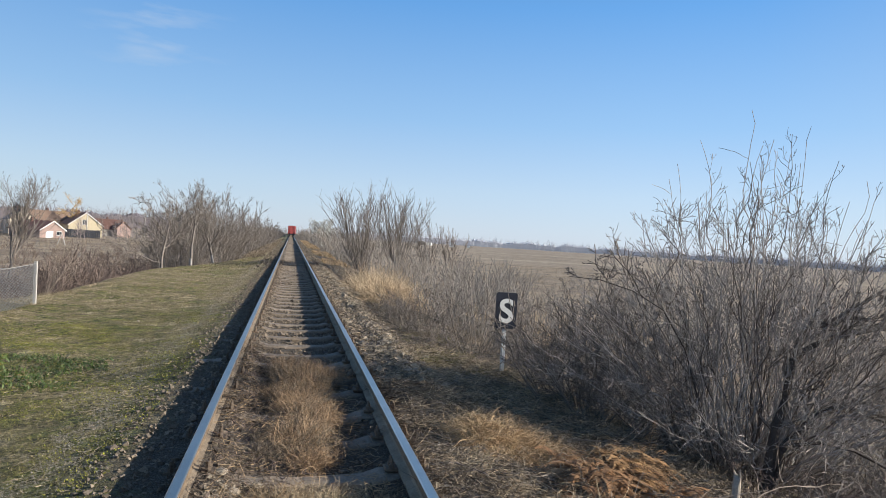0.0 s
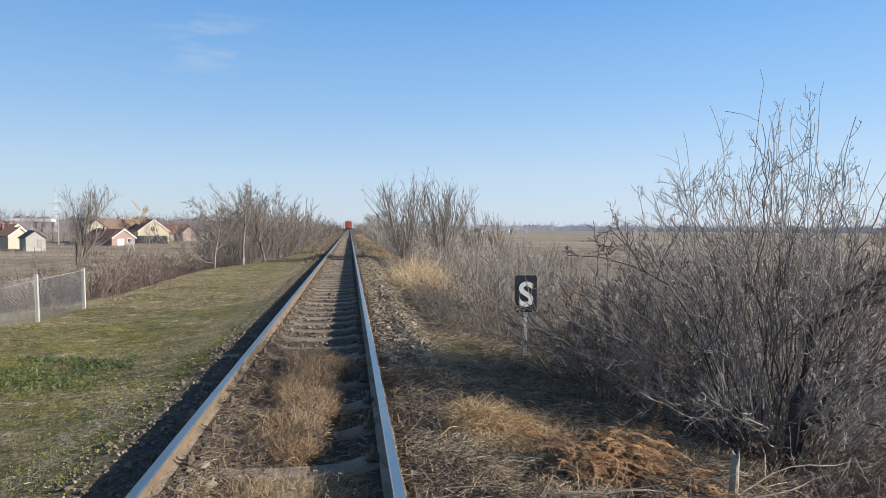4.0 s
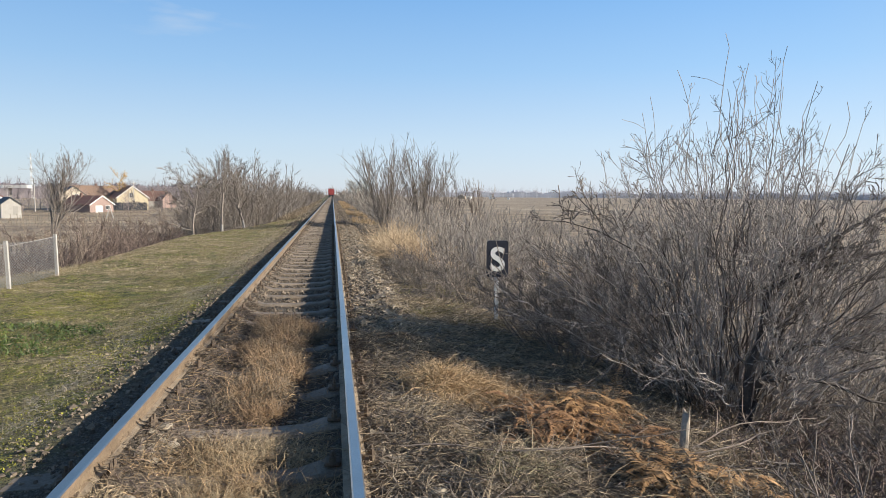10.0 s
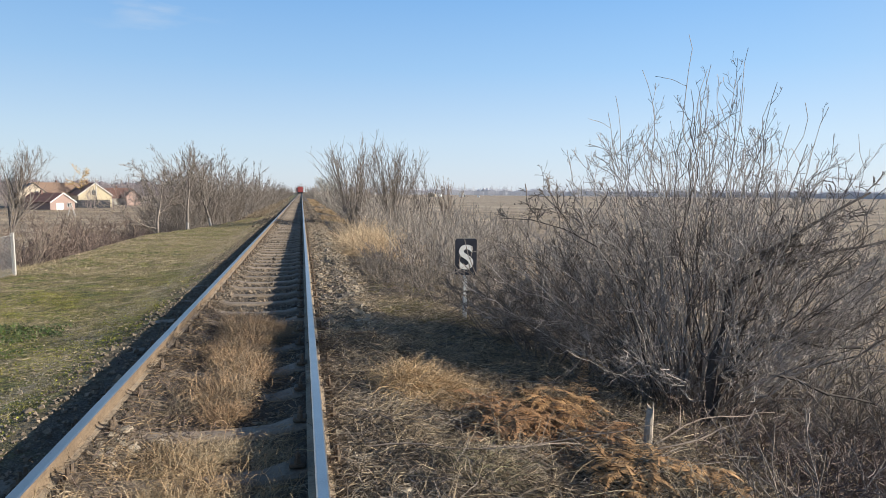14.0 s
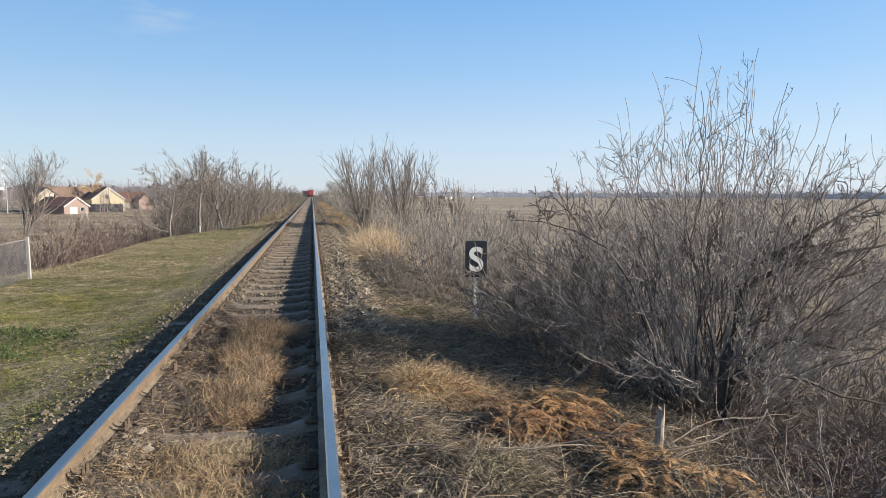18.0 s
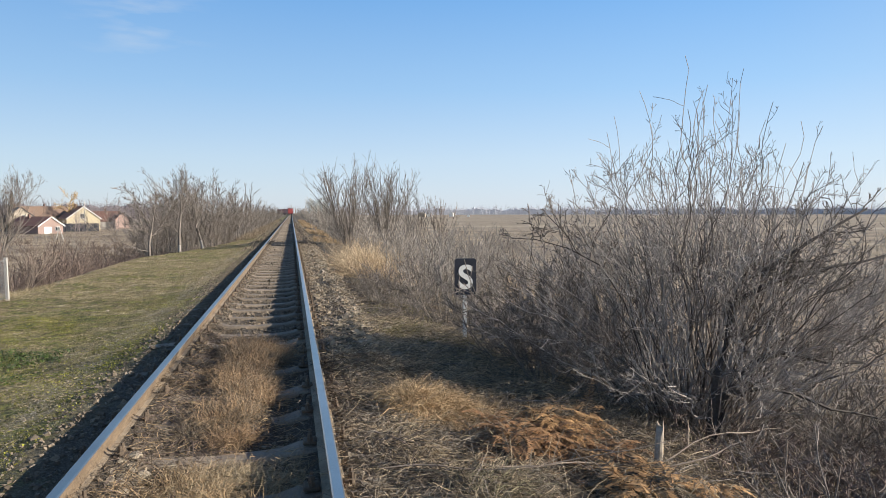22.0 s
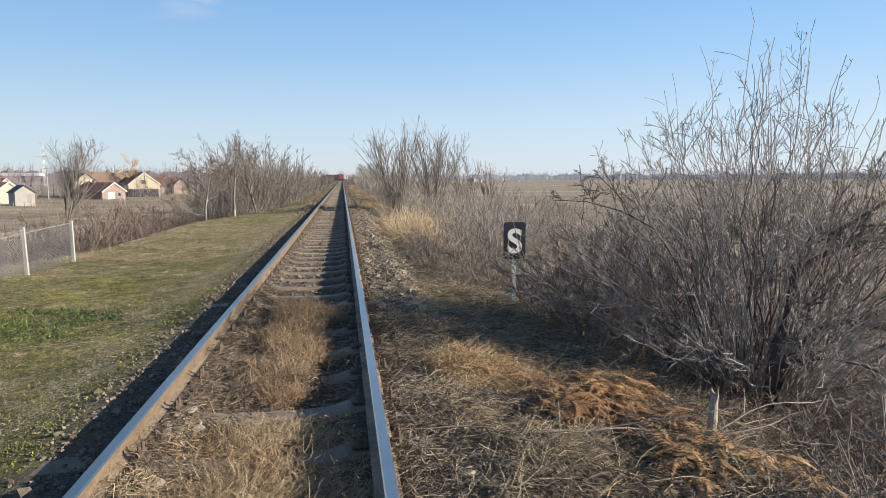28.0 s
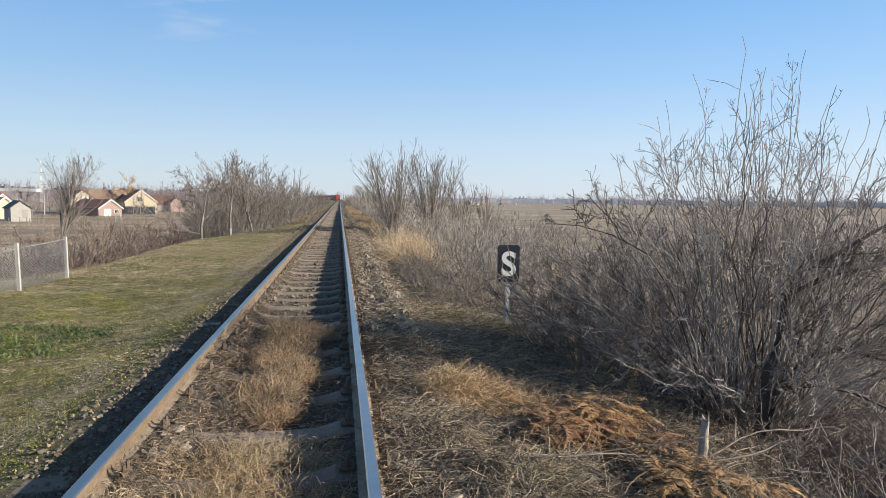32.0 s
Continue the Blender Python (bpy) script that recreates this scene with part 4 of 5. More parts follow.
# short turf on the verge
vr = np.random.default_rng(88)
turf_x, turf_y = area(vr, 4400, -6.2, -1.4, -3.0, 16)
lush = patch(turf_x, turf_y, 2.0, 1) + 0.8 * patch(turf_x, turf_y, 0.7, 61) + vr.normal(0, 0.3, len(turf_x)) + 0.13 * (6 - turf_y) > 0.1
blades("verge_grass", "short yellow-green turf on the verge", 1, lambda r: tufts(r, np.stack([turf_x, turf_y], 1)[lush], 30, 0.045), 0.034, 0.0055, 1.2, GREEN, 2)
blades("verge_grass", "dry straw-coloured turf on the verge", 2, lambda r: tufts(r, np.stack([turf_x, turf_y], 1)[~lush], 20, 0.05), 0.034, 0.005, 1.5, TURF_STRAW, 2)
blades("verge_grass", "short yellow-green turf on the verge", 3, lambda r: area(r, 18000, -6.4, -1.5, 16, 45), 0.05, 0.012, 0.8, GREEN, 2, keep=lambda x, y, r: patch(x, y, 0.9, 2) + r.normal(0, 0.5, len(x)) > -0.2)
blades("verge_grass", "dry straw-coloured turf on the verge", 4, lambda r: area(r, 40000, -6.4, -1.4, 15, 45), 0.05, 0.012, 1.2, PALE_STRAW, 2)
# flecks of moss and dead leaf pressed flat into the turf
MOSS = surface("yellow_moss", (0.14, 0.14, 0.012), (0.38, 0.37, 0.05), 2, 0.85, 0, 30, spread=0.4, island=True)
blades("moss", "yellow-green moss flecks in the verge", 37, lambda r: area(r, 80000, -5.8, -1.3, 2.4, 13), 0.018, 0.018, 1.4, MOSS, 2, keep=lambda x, y, r: patch(x, y, 2.2, 37) + r.normal(0, 0.35, len(x)) - 0.05 * (y - 6) > 0.05, category="moss")
blades("moss", "brown dead flecks in the verge", 38, lambda r: area(r, 60000, -6.0, -1.3, 2.4, 16), 0.016, 0.014, 1.4, TURF_STRAW, 2, keep=lambda x, y, r: patch(x, y, 2.2, 37) + r.normal(0, 0.35, len(x)) < 0.1, category="moss")
blades("moss", "dark olive flecks in the verge", 39, lambda r: area(r, 40000, -6.0, -1.3, 2.4, 16), 0.02, 0.016, 1.2, surface("olive_leaf", (0.03, 0.035, 0.008), (0.11, 0.115, 0.03), 2, 0.8, 0, 30, spread=0.4, island=True), 2, keep=lambda x, y, r: patch(x, y, 3.1, 39) + r.normal(0, 0.35, len(x)) > 0.3, category="moss")
# leafy weeds
blades("weeds", "patch of fresh green leafy weeds on the verge", 5, lambda r: area(r, 9000, -5.6, -2.3, 6.0, 9.8), 0.068, 0.024, 1.3, surface("weed_leaf", (0.035, 0.06, 0.012), (0.125, 0.17, 0.035), 3, 0.6, 0, 20, island=True), 3,
       keep=lambda x, y, r: ((x + 3.6) / 1.2) ** 2 + ((y - 7.9) / 1.0) ** 2 + r.normal(0, 0.3, len(x)) + 0.8 * patch(x, y, 4.0, 62) < 0.7, category="weeds")
# straw clump between the rails
def mops(name, label, seed, centres, per, size, length, width, material, droop=-0.24, low=0.35, high=1.35, tangle=0.2, category="grass"):
    """Clumps of long dead blades that rise from a crown and arch over to the ground."""
    rs = np.random.default_rng(seed)
    c = np.asarray(centres, float)
    i = np.repeat(np.arange(len(c)), per)
    n = len(i)
    xy = c[i] + rs.normal(0, size, (n, 2))
    az = np.where(rs.uniform(0, 1, n) < 0.7, np.arctan2(xy[:, 1] - c[i, 1], xy[:, 0] - c[i, 0]), 0) + rs.normal(0, 0.9, n)
    el = rs.uniform(low, high, n)
    d = np.stack([np.cos(az) * np.cos(el), np.sin(az) * np.cos(el), np.sin(el)], 1)
    big = rs.uniform(0.7, 1.25, len(c))[i]
    p, _ = shoots(rs, np.column_stack([xy, height(xy[:, 0], xy[:, 1])]), d, length * big * rs.uniform(0.45, 1.25, n), np.ones(n), 6, tangle, droop)
    p[..., 2] = np.maximum(p[..., 2], height(p[..., 0], p[..., 1]) + rs.uniform(0.004, 0.05, (n, 1)))
    side = unit(np.cross(np.gradient(p, axis=1), np.array((0, 0, 1.0))) + rs.normal(0, 0.35, (n, 1, 3)))
    w = (width * rs.uniform(0.6, 1.35, n) / 2)[:, None, None] * np.linspace(1, 0.2, 6)[None, :, None]
    v = np.stack([p - side * w, p + side * w], 2).reshape(-1, 3)
    b = np.arange(n)[:, None] * 12
    f = np.concatenate([b + np.array([2 * k, 2 * k + 1, 2 * k + 3, 2 * k + 2]) for k in range(5)])
    return tagged(mesh_object(name, v, f, material), label, category, kind="stuff")


tr = np.random.default_rng(5)
clump = list(zip(tr.normal(0.04, 0.165, 64), tr.uniform(4.15, 7.8, 64)))
mops("dry_grass", "tall reddish-brown weed clump between the rails", 6, clump[::2], 330, 0.075, 0.22, 0.0050, REED, -0.10, 0.75, 1.57, 0.38)
mops("dry_grass", "dull brown weed stalks between the rails", 29, clump[1::2], 300, 0.08, 0.19, 0.0050, STRAW_GREY, -0.10, 0.7, 1.57, 0.42)
front = list(zip(tr.normal(0.0, 0.24, 70), np.concatenate([tr.uniform(2.0, 3.55, 58), tr.uniform(-2.5, 2.0, 12)])))
mops("dry_grass", "bleached dry grass between the rails", 7, front[::2], 230, 0.09, 0.17, 0.0050, PALE_STRAW, -0.12, 0.5, 1.55, 0.38)
mops("dry_grass", "golden stalks of dry grass between the rails", 28, front[1::2], 200, 0.10, 0.17, 0.0052, STRAW, -0.12, 0.5, 1.55, 0.38)
edge = list(zip(tr.uniform(-0.66, -0.2, 46), tr.uniform(1.5, 9.0, 46)))
mops("dry_grass", "dark withered tufts along the rail", 8, edge, 90, 0.08, 0.15, 0.0052, WITHERED, -0.25, 0.2, 1.2, 0.3)
blades("dry_grass", "sparse dry tufts between the sleepers", 9, lambda r: area(r, 5000, -0.6, 0.6, 8, 60), 0.07, 0.008, 1.0, STRAW_GREY, 3, keep=lambda x, y, r: patch(x, y, 1.2, 9) > 0.45)
# the slope beside the track
hum = [(1.58, 4.57), (1.48, 4.4), (1.68, 4.5), (1.52, 4.72), (1.78, 4.6), (1.42, 4.55), (1.62, 4.3), (1.85, 4.4), (1.45, 4.75)]
mops("dry_grass", "straw hummock of dead grass beside the rail", 10, hum, 460, 0.085, 0.25, 0.0056, GOLD, -0.34, 0.4, 1.5, 0.34)
hum2 = [(1.85, 4.45), (2.05, 4.55), (1.95, 4.75), (2.2, 4.4), (1.8, 4.65), (2.0, 4.3), (2.3, 4.6), (1.9, 4.1)]
mops("dry_grass", "brownish straw hummock of dead grass on the slope", 30, hum2, 330, 0.10, 0.24, 0.0054, STRAW, -0.34, 0.4, 1.5, 0.36)
sr = np.random.default_rng(91)


def near_slope(n):
    """Places on the slope, mostly on the stretch next to the path of the camera."""
    x = 0.88 + 3.5 * sr.uniform(0, 1, n) ** 1.15
    y = np.where(sr.uniform(0, 1, n) < 0.88, sr.uniform(2.0, 6.4, n), sr.uniform(-2.5, 2.0, n))
    return [(a, b) for a, b in zip(x, y) if not (1.2 < a < 2.3 and 4.3 < b < 4.95)]


mops("dry_grass", "bleached grass tufts on the slope", 11, near_slope(110), 70, 0.08, 0.23, 0.0066, PALE_STRAW, -0.34, 0.05, 1.3, 0.42)
mops("dry_grass", "grey tangled grass tufts on the slope", 31, near_slope(170), 70, 0.085, 0.22, 0.0066, GREY_STRAW, -0.34, 0.05, 1.3, 0.45)
mops("dry_grass", "matted withered grass on the slope", 19, near_slope(200), 65, 0.09, 0.20, 0.0066, STRAW_GREY, -0.34, 0.05, 1.3, 0.45)
mops("dry_grass", "dark brown grass among the tufts", 33, near_slope(300), 60, 0.10, 0.20, 0.0070, WITHERED, -0.34, 0.05, 1.2, 0.45)
mops("green_grass", "grey-green grass tuft among dead stalks", 34, [(1.62, 2.75), (1.75, 2.6), (1.85, 2.8), (1.7, 2.9)], 190, 0.10, 0.20, 0.005, surface("dull_green_grass", (0.10, 0.095, 0.045), (0.30, 0.265, 0.15), 2, 0.75, 0, 30, spread=0.4, island=True), -0.3, 0.3, 1.4, 0.38)
dark_tufts = list(zip(sr.uniform(1.6, 4.6, 150), sr.uniform(6.3, 16, 150)))
mops("dry_grass", "withered grass on the shaded slope", 12, dark_tufts[::2], 80, 0.12, 0.24, 0.006, STRAW_GREY, -0.3, 0.1, 1.3, 0.28)
mops("dry_grass", "pale grass tufts on the shaded slope", 24, dark_tufts[1::2], 80, 0.12, 0.26, 0.0065, GREY_STRAW, -0.3, 0.1, 1.3, 0.28)
mops("green_grass", "green grass tufts on the shaded slope", 26, list(zip(sr.uniform(1.5, 3.2, 22), sr.uniform(6.4, 12, 22))), 50, 0.10, 0.2, 0.006, GREEN, -0.25, 0.3, 1.4, 0.2)
mops("tall_dry_grass", "blond grass along the edge of the field", 27, list(zip(sr.uniform(7.5, 15, 60), sr.uniform(13, 30, 60))), 80, 0.4, 0.7, 0.012, BLOND, -0.2, 0.5, 1.5, 0.12)
gold_c = list(zip(sr.uniform(2.1, 3.5, 46), sr.uniform(17.0, 23.5, 46)))
mops("tall_dry_grass", "golden stand of tall dry grass beside the line", 13, gold_c, 170, 0.22, 0.95, 0.009, BLOND, -0.26, 0.5, 1.5, 0.10)
blades("dry_grass", "straw grass along the foot of the thicket", 14, lambda r: area(r, 30000, 2.0, 9.5, 12, 42), 0.38, 0.010, 0.9, GREY_STRAW, 3, keep=lambda x, y, r: patch(x, y, 0.7, 14) + r.normal(0, 0.5, len(x)) > 0.3)
blades("dry_grass", "straw verge strips along the line", 15, lambda r: area(r, 24000, 1.9, 3.6, 40, 160), 0.35, 0.025, 0.9, STRAW, 3, keep=lambda x, y, r: patch(x, y, 0.25, 15) > -0.1)
blades("dry_grass", "straw verge strips along the line", 16, lambda r: area(r, 20000, -3.6, -1.8, 46, 170), 0.30, 0.025, 0.9, STRAW_GREY, 3, keep=lambda x, y, r: patch(x, y, 0.25, 16) > 0.0)
blades("dry_grass", "straw-coloured field grass below the bank", 17, lambda r: area(r, 30000, 6, 60, 8, 110), 0.28, 0.022, 0.9, PALE_STRAW, 3, keep=lambda x, y, r: patch(x, y, 0.15, 17) + r.normal(0, 0.4, len(x)) > 0.0)
blades("dry_grass", "reddish-brown dead grass behind the fence", 18, lambda r: area(r, 40000, -40, -7.5, 12, 90), 0.42, 0.017, 0.9, STRAW_GREY, 3, keep=lambda x, y, r: patch(x, y, 0.2, 18) + r.normal(0, 0.4, len(x)) > -0.2)


blades("dry_grass", "short grey-green grass behind the fence", 36, lambda r: area(r, 26000, -17, -5.6, 8, 19), 0.12, 0.010, 1.0, TURF_STRAW, 3, keep=lambda x, y, r: patch(x, y, 0.8, 36) + r.normal(0, 0.5, len(x)) > -0.5)
blades("dry_grass", "brown dead grass over the gardens", 25, lambda r: area(r, 40000, -110, -12, 70, 225), 0.5, 0.045, 0.9, STRAW_GREY, 3, keep=lambda x, y, r: patch(x, y, 0.06, 25) + r.normal(0, 0.4, len(x)) > -0.5)
blades("dry_grass", "rough dry grass on the bank under the bushes", 20, lambda r: area(r, 12000, 3.6, 13, 1.5, 12), 0.22, 0.008, 1.1, STRAW_GREY, 3)


def fronds(seed, places, material, label):
    """Rust-brown dead fronds: a rib with drooping side leaflets."""
    rs = np.random.default_rng(seed)
    n = len(places)
    p = np.array([(x, y, float(height(x, y)) + 0.02) for x, y in places])
    az = rs.uniform(0, 2 * np.pi, n)
    el = rs.uniform(0.25, 1.0, n)
    d = np.stack([np.cos(az) * np.cos(el), np.sin(az) * np.cos(el), np.sin(el)], 1)
    ln = rs.uniform(0.20, 0.42, n)
    a, ra = shoots(rs, p, d, ln, np.full(n, 0.0030), 8, 0.10, -0.24, 0.4)
    pieces = [tubes([(a, ra)], 3)]
    # flat leaflets in pairs along each rib, shorter towards the tip
    for i in range(n):
        t = unit(np.gradient(a[i], axis=0))
        side = unit(np.cross(t, (0, 0, 1.0)) + rs.normal(0, 0.1, 3))
        s = np.repeat(np.linspace(0.12, 0.97, 20), 2) * 7
        k = np.minimum(s.astype(int), 6)
        f = (s - k)[:, None]
        c = a[i][k] * (1 - f) + a[i][k + 1] * f
        sg = np.tile((1.0, -1.0), 20)[:, None]
        lf = (0.085 * (1.05 - s / 7) * ln[i] / 0.4 + 0.012)[:, None] * rs.uniform(0.7, 1.2, (40, 1))
        out = unit(side[k] * sg + t[k] * 0.55 + np.array((0, 0, -0.35)) + rs.normal(0, 0.12, (40, 3))) * lf
        wd = unit(np.cross(out, (0, 0, 1.0))) * 0.008
        v = np.stack([c - wd * 0.4, c + out * 0.5 - wd, c + out, c + out * 0.5 + wd], 1).reshape(-1, 3)
        pieces.append((v, np.arange(160).reshape(-1, 4)))
    return tagged(mesh_object("dead_fronds", *join(pieces), material), label, "dead fronds", kind="stuff")


fr = np.random.default_rng(31)
RUST_SPOTS = ((2.5, 3.82), (2.62, 3.7), (2.02, 3.62), (2.18, 3.85), (2.3, 3.75), (2.12, 3.72), (2.42, 3.98), (2.25, 4.1), (2.78, 3.6), (2.92, 3.54))
AMBER_SPOTS = ((2.55, 3.95), (2.75, 3.95), (2.9, 4.1), (2.4, 4.15), (2.62, 4.15), (2.78, 4.25), (2.98, 4.4), (2.78, 2.78), (3.0, 2.8), (2.62, 2.62), (3.2, 2.75), (2.9, 3.0))
fronds(32, [(x + fr.normal(0, 0.13), y + fr.normal(0, 0.13)) for x, y in RUST_SPOTS for _ in range(26)], RUSSET, "rust-brown heap of dead feathery fronds")
fronds(35, [(x + fr.normal(0, 0.10), y + fr.normal(0, 0.09)) for x, y in AMBER_SPOTS for _ in range(20)] + [(3.42, 3.55), (3.22, 3.68)], AMBER, "amber dead feathery fronds in dry grass")


def stones(name, label, seed, n, xs, ys, size, dz=0.0, keep=None, material=None):
    """Angular broken stones, each its own little solid."""
    rs = np.random.default_rng(seed)
    x, y = rs.uniform(*xs, n), rs.uniform(*ys, n)
    if keep is not None:
        m = keep(x, y, rs)
        x, y = x[m], y[m]
    n = len(x)
    v0 = np.array([(a, b, c) for a in (-0.56, 0.56) for b in (-0.56, 0.56) for c in (-0.56, 0.56)])
    f0 = np.array([(0, 1, 3, 2), (4, 6, 7, 5), (0, 4, 5, 1), (2, 3, 7, 6), (0, 2, 6, 4), (1, 5, 7, 3)])
    s = size * np.exp(rs.normal(0, 0.35, n))
    v = (v0[None] + rs.normal(0, 0.2, (n, 8, 3))) * (s[:, None, None] * rs.uniform(0.6, 1.25, (n, 1, 3)))
    q = unit(rs.normal(size=(n, 4)))                    # each lies its own way
    u, qw = q[:, None, :3], q[:, None, 3:]
    v = v + 2 * np.cross(u, np.cross(u, v) + qw * v)
    v[..., 2] *= 0.8
    v += np.stack([x, y, height(x, y) + dz + s * 0.25], 1)[:, None]
    f = f0[None] + (np.arange(n) * len(v0))[:, None, None]
    return tagged(mesh_object(name, v.reshape(-1, 3), f.reshape(-1, 4), material or STONE), label, "stones", kind="stuff")


stones("ballast", "brown-grey ballast stones between the sleepers", 41, 8200, (-0.66, 0.66), (-4, 30), 0.017)
stones("ballast", "brown-grey ballast stones along the rail", 42, 6000, (-1.5, -0.83), (-4, 30), 0.016, keep=lambda x, y, r: r.uniform(0, 1, len(x)) < np.clip((x + 1.6) / 0.45, 0.05, 1))
stones("ballast", "brown-grey ballast stones on the shoulder", 43, 7500, (0.84, 2.0), (-4, 36), 0.018, keep=lambda x, y, r: r.uniform(0, 1, len(x)) < np.clip((2.0 - x) / 0.8, 0.1, 1) * np.clip(y / 12, 0.25, 1))
stones("ballast", "loose ballast spilt over the sleepers", 49, 3000, (-0.62, 0.62), (7, 40), 0.024)
stones("ballast", "coarse tan stones along the shoulder ridge", 56, 2000, (1.0, 1.75), (6, 30), 0.034, material=PALE_STONE)
stones("ballast", "tan ballast heaped on the shoulder", 48, 5200, (0.92, 1.8), (7, 34), 0.024, material=PALE_STONE)
stones("gravel", "pale gravel spilt over the verge", 44, 9000, (-2.7, -1.3), (2.6, 10.0), 0.0048, keep=lambda x, y, r: r.normal(0, 0.4, len(x)) + 1.2 - ((x + 1.85 + 0.25 * np.sin(y)) / 0.4) ** 2 > 0.6, material=GRAVEL)
stones("ballast", "tan broken stones piled inside the rail", 59, 60, (-0.64, -0.40), (3.35, 3.75), 0.021, 0.006, material=PALE_STONE)
stones("ballast", "tan broken stones beside the sleeper end", 60, 60, (0.88, 1.12), (2.9, 3.5), 0.023, 0.006, material=PALE_STONE)
stones("gravel", "scattered gravel along the edge of the turf", 47, 320, (-2.0, -1.3), (2.0, 20.0), 0.009, material=GRAVEL)
stones("pebbles", "scattered white pebbles on the turf", 45, 110, (-6, -1.6), (3, 30), 0.013, material=PALE_STONE)
stones("ballast", "brown-grey ballast stones along the line", 46, 6500, (-1.8, 1.9), (30, 110), 0.045, keep=lambda x, y, r: np.abs(x) > 0.85)


def litter(name, label, seed, n, xs, ys, length, radius, material, keep=None, tilt=0.18, category="litter"):
    """Fallen twigs and stalks lying about."""
    rs = np.random.default_rng(seed)
    x, y = rs.uniform(*xs, n), rs.uniform(*ys, n)
    if keep is not None:
        m = keep(x, y, rs)
        x, y = x[m], y[m]
    n = len(x)
    az = rs.uniform(0, 2 * np.pi, n)
    d = unit(np.stack([np.cos(az), np.sin(az), rs.normal(0.05, tilt, n)], 1))
    p, r = shoots(rs, np.stack([x, y, height(x, y) + rs.uniform(0.005, 0.06, n)], 1), d, length * rs.uniform(0.4, 1.5, n), radius * rs.uniform(0.6, 1.4, n), 3 if length < 0.12 else 4, 0.16, -0.02, 0.5)
    p[..., 2] = np.maximum(p[..., 2], height(p[..., 0], p[..., 1]) + 0.003)
    return tagged(mesh_object(name, *tubes([(p, r)], 3), material), label, category, kind="stuff")


litter("fallen_stalks", "pale fallen stalks and twigs on the slope", 50, 4600, (0.9, 4.4), (-2.5, 9), 0.24, 0.0026, PALE_STRAW)
# pale stalks here and on the bank, added to brighten the bush's shade
litter("fallen_stalks", "pale stalks added to lighten the bush shadow", 57, 3500, (1.5, 4.0), (5.2, 10), 0.20, 0.003, PALE_STRAW, tilt=0.3)
litter("fallen_stalks", "pale stalks added to lighten the dim bank", 58, 2500, (3.6, 8), (1.5, 5.2), 0.25, 0.0034, PALE_STRAW, tilt=0.3)
litter("fallen_stalks", "dark fallen twigs on the slope", 51, 3200, (0.95, 4.4), (-2, 12), 0.24, 0.0028, BARK_DARK)
litter("fallen_stalks", "broken straw between the rails", 52, 2200, (-0.65, 0.6), (1.6, 8), 0.10, 0.0024, STRAW, tilt=0.25)
litter("fallen_stalks", "short bleached straw bits scattered through the turf", 54, 19000, (-6.2, -1.45), (3, 27), 0.062, 0.0019, PALE_STRAW, keep=lambda x, y, r: patch(x, y, 1.8, 64) + r.normal(0, 0.5, len(x)) + 0.07 * (y - 9) > 0.0, tilt=0.06)
litter("fallen_stalks", "dark tangle of dead weed between the rails", 55, 1500, (-0.62, 0.15), (2.6, 8.5), 0.10, 0.0026, BRUSH, tilt=0.3)
litter("dead_leaves", "brown leaf litter on the shoulder", 53, 6000, (0.95, 1.85), (7, 34), 0.05, 0.009, surface("leaf_litter", (0.18, 0.135, 0.09), (0.44, 0.35, 0.24), 5, 0.85, 0, 40, spread=0.4, island=True))
# single branches lying on the slope, and a broken stump
for k, (x0, y0, az, ln, rad) in enumerate(((1.08, 3.74, -50, 0.75, 0.011), (1.73, 3.18, 7, 1.3, 0.012), (1.75, 2.98, 4, 1.25, 0.009), (3.28, 3.45, 28, 1.5, 0.010), (3.0, 3.3, 140, 0.8, 0.010), (3.0, 3.0, -20, 0.7, 0.012), (1.05, 3.1, -12, 1.0, 0.010), (2.55, 4.9, -14, 1.2, 0.010), (3.6, 4.6, -30, 1.4, 0.009), (2.1, 5.6, 20, 1.1, 0.009), (3.75, 3.6, 62, 0.8, 0.011))):
    rs = np.random.default_rng(200 + k)
    t = base("fallen_branch", pose(x0, y0, float(height(x0, y0)) + 0.07), "weathered broken branch lying in dry grass", "branch", "fallen branches")
    d = np.array([[math.cos(radians(az)), math.sin(radians(az)), 0.02]])
    p, r = shoots(rs, np.zeros((1, 3)), d, np.array([ln]), np.array([rad]), 9, 0.10, -0.02, 0.4)
    q, rq = side_shoots(rs, p, r, 7, 0.2, 40, 0.3, 0.6, 4, 0.12, 0.03, 0.4)
    mesh_object("stem", *tubes([(p, r * 0.6)], 6), BARK_WARM, t)
    tagged(mesh_object("spray", *tubes([(q, rq * 0.6)], 3), BARK_WARM, t), kind="stuff")


def stump(x, y):
    t = base("stump", pose(x, y, float(height(x, y)) - 0.03, -4, 8, 20), "pale splintered stump of a cut sapling", "stump")
    rs = np.random.default_rng(77)
    bm = bmesh.new()
    bmesh.ops.create_cone(bm, cap_ends=True, segments=10, radius1=0.036, radius2=0.026, depth=0.36, matrix=Matrix.Translation((0, 0, 0.18)))
    for v in bm.verts:
        v.co.x += rs.normal(0, 0.004)
        if v.co.z > 0.15:
            v.co.z += 1.6 * v.co.x + rs.normal(0, 0.02)
    part("trunk", bm, surface("split_wood", (0.20, 0.165, 0.13), (0.40, 0.34, 0.27), 8, 0.85, 0.4, 40), t)


stump(3.12, 3.30)


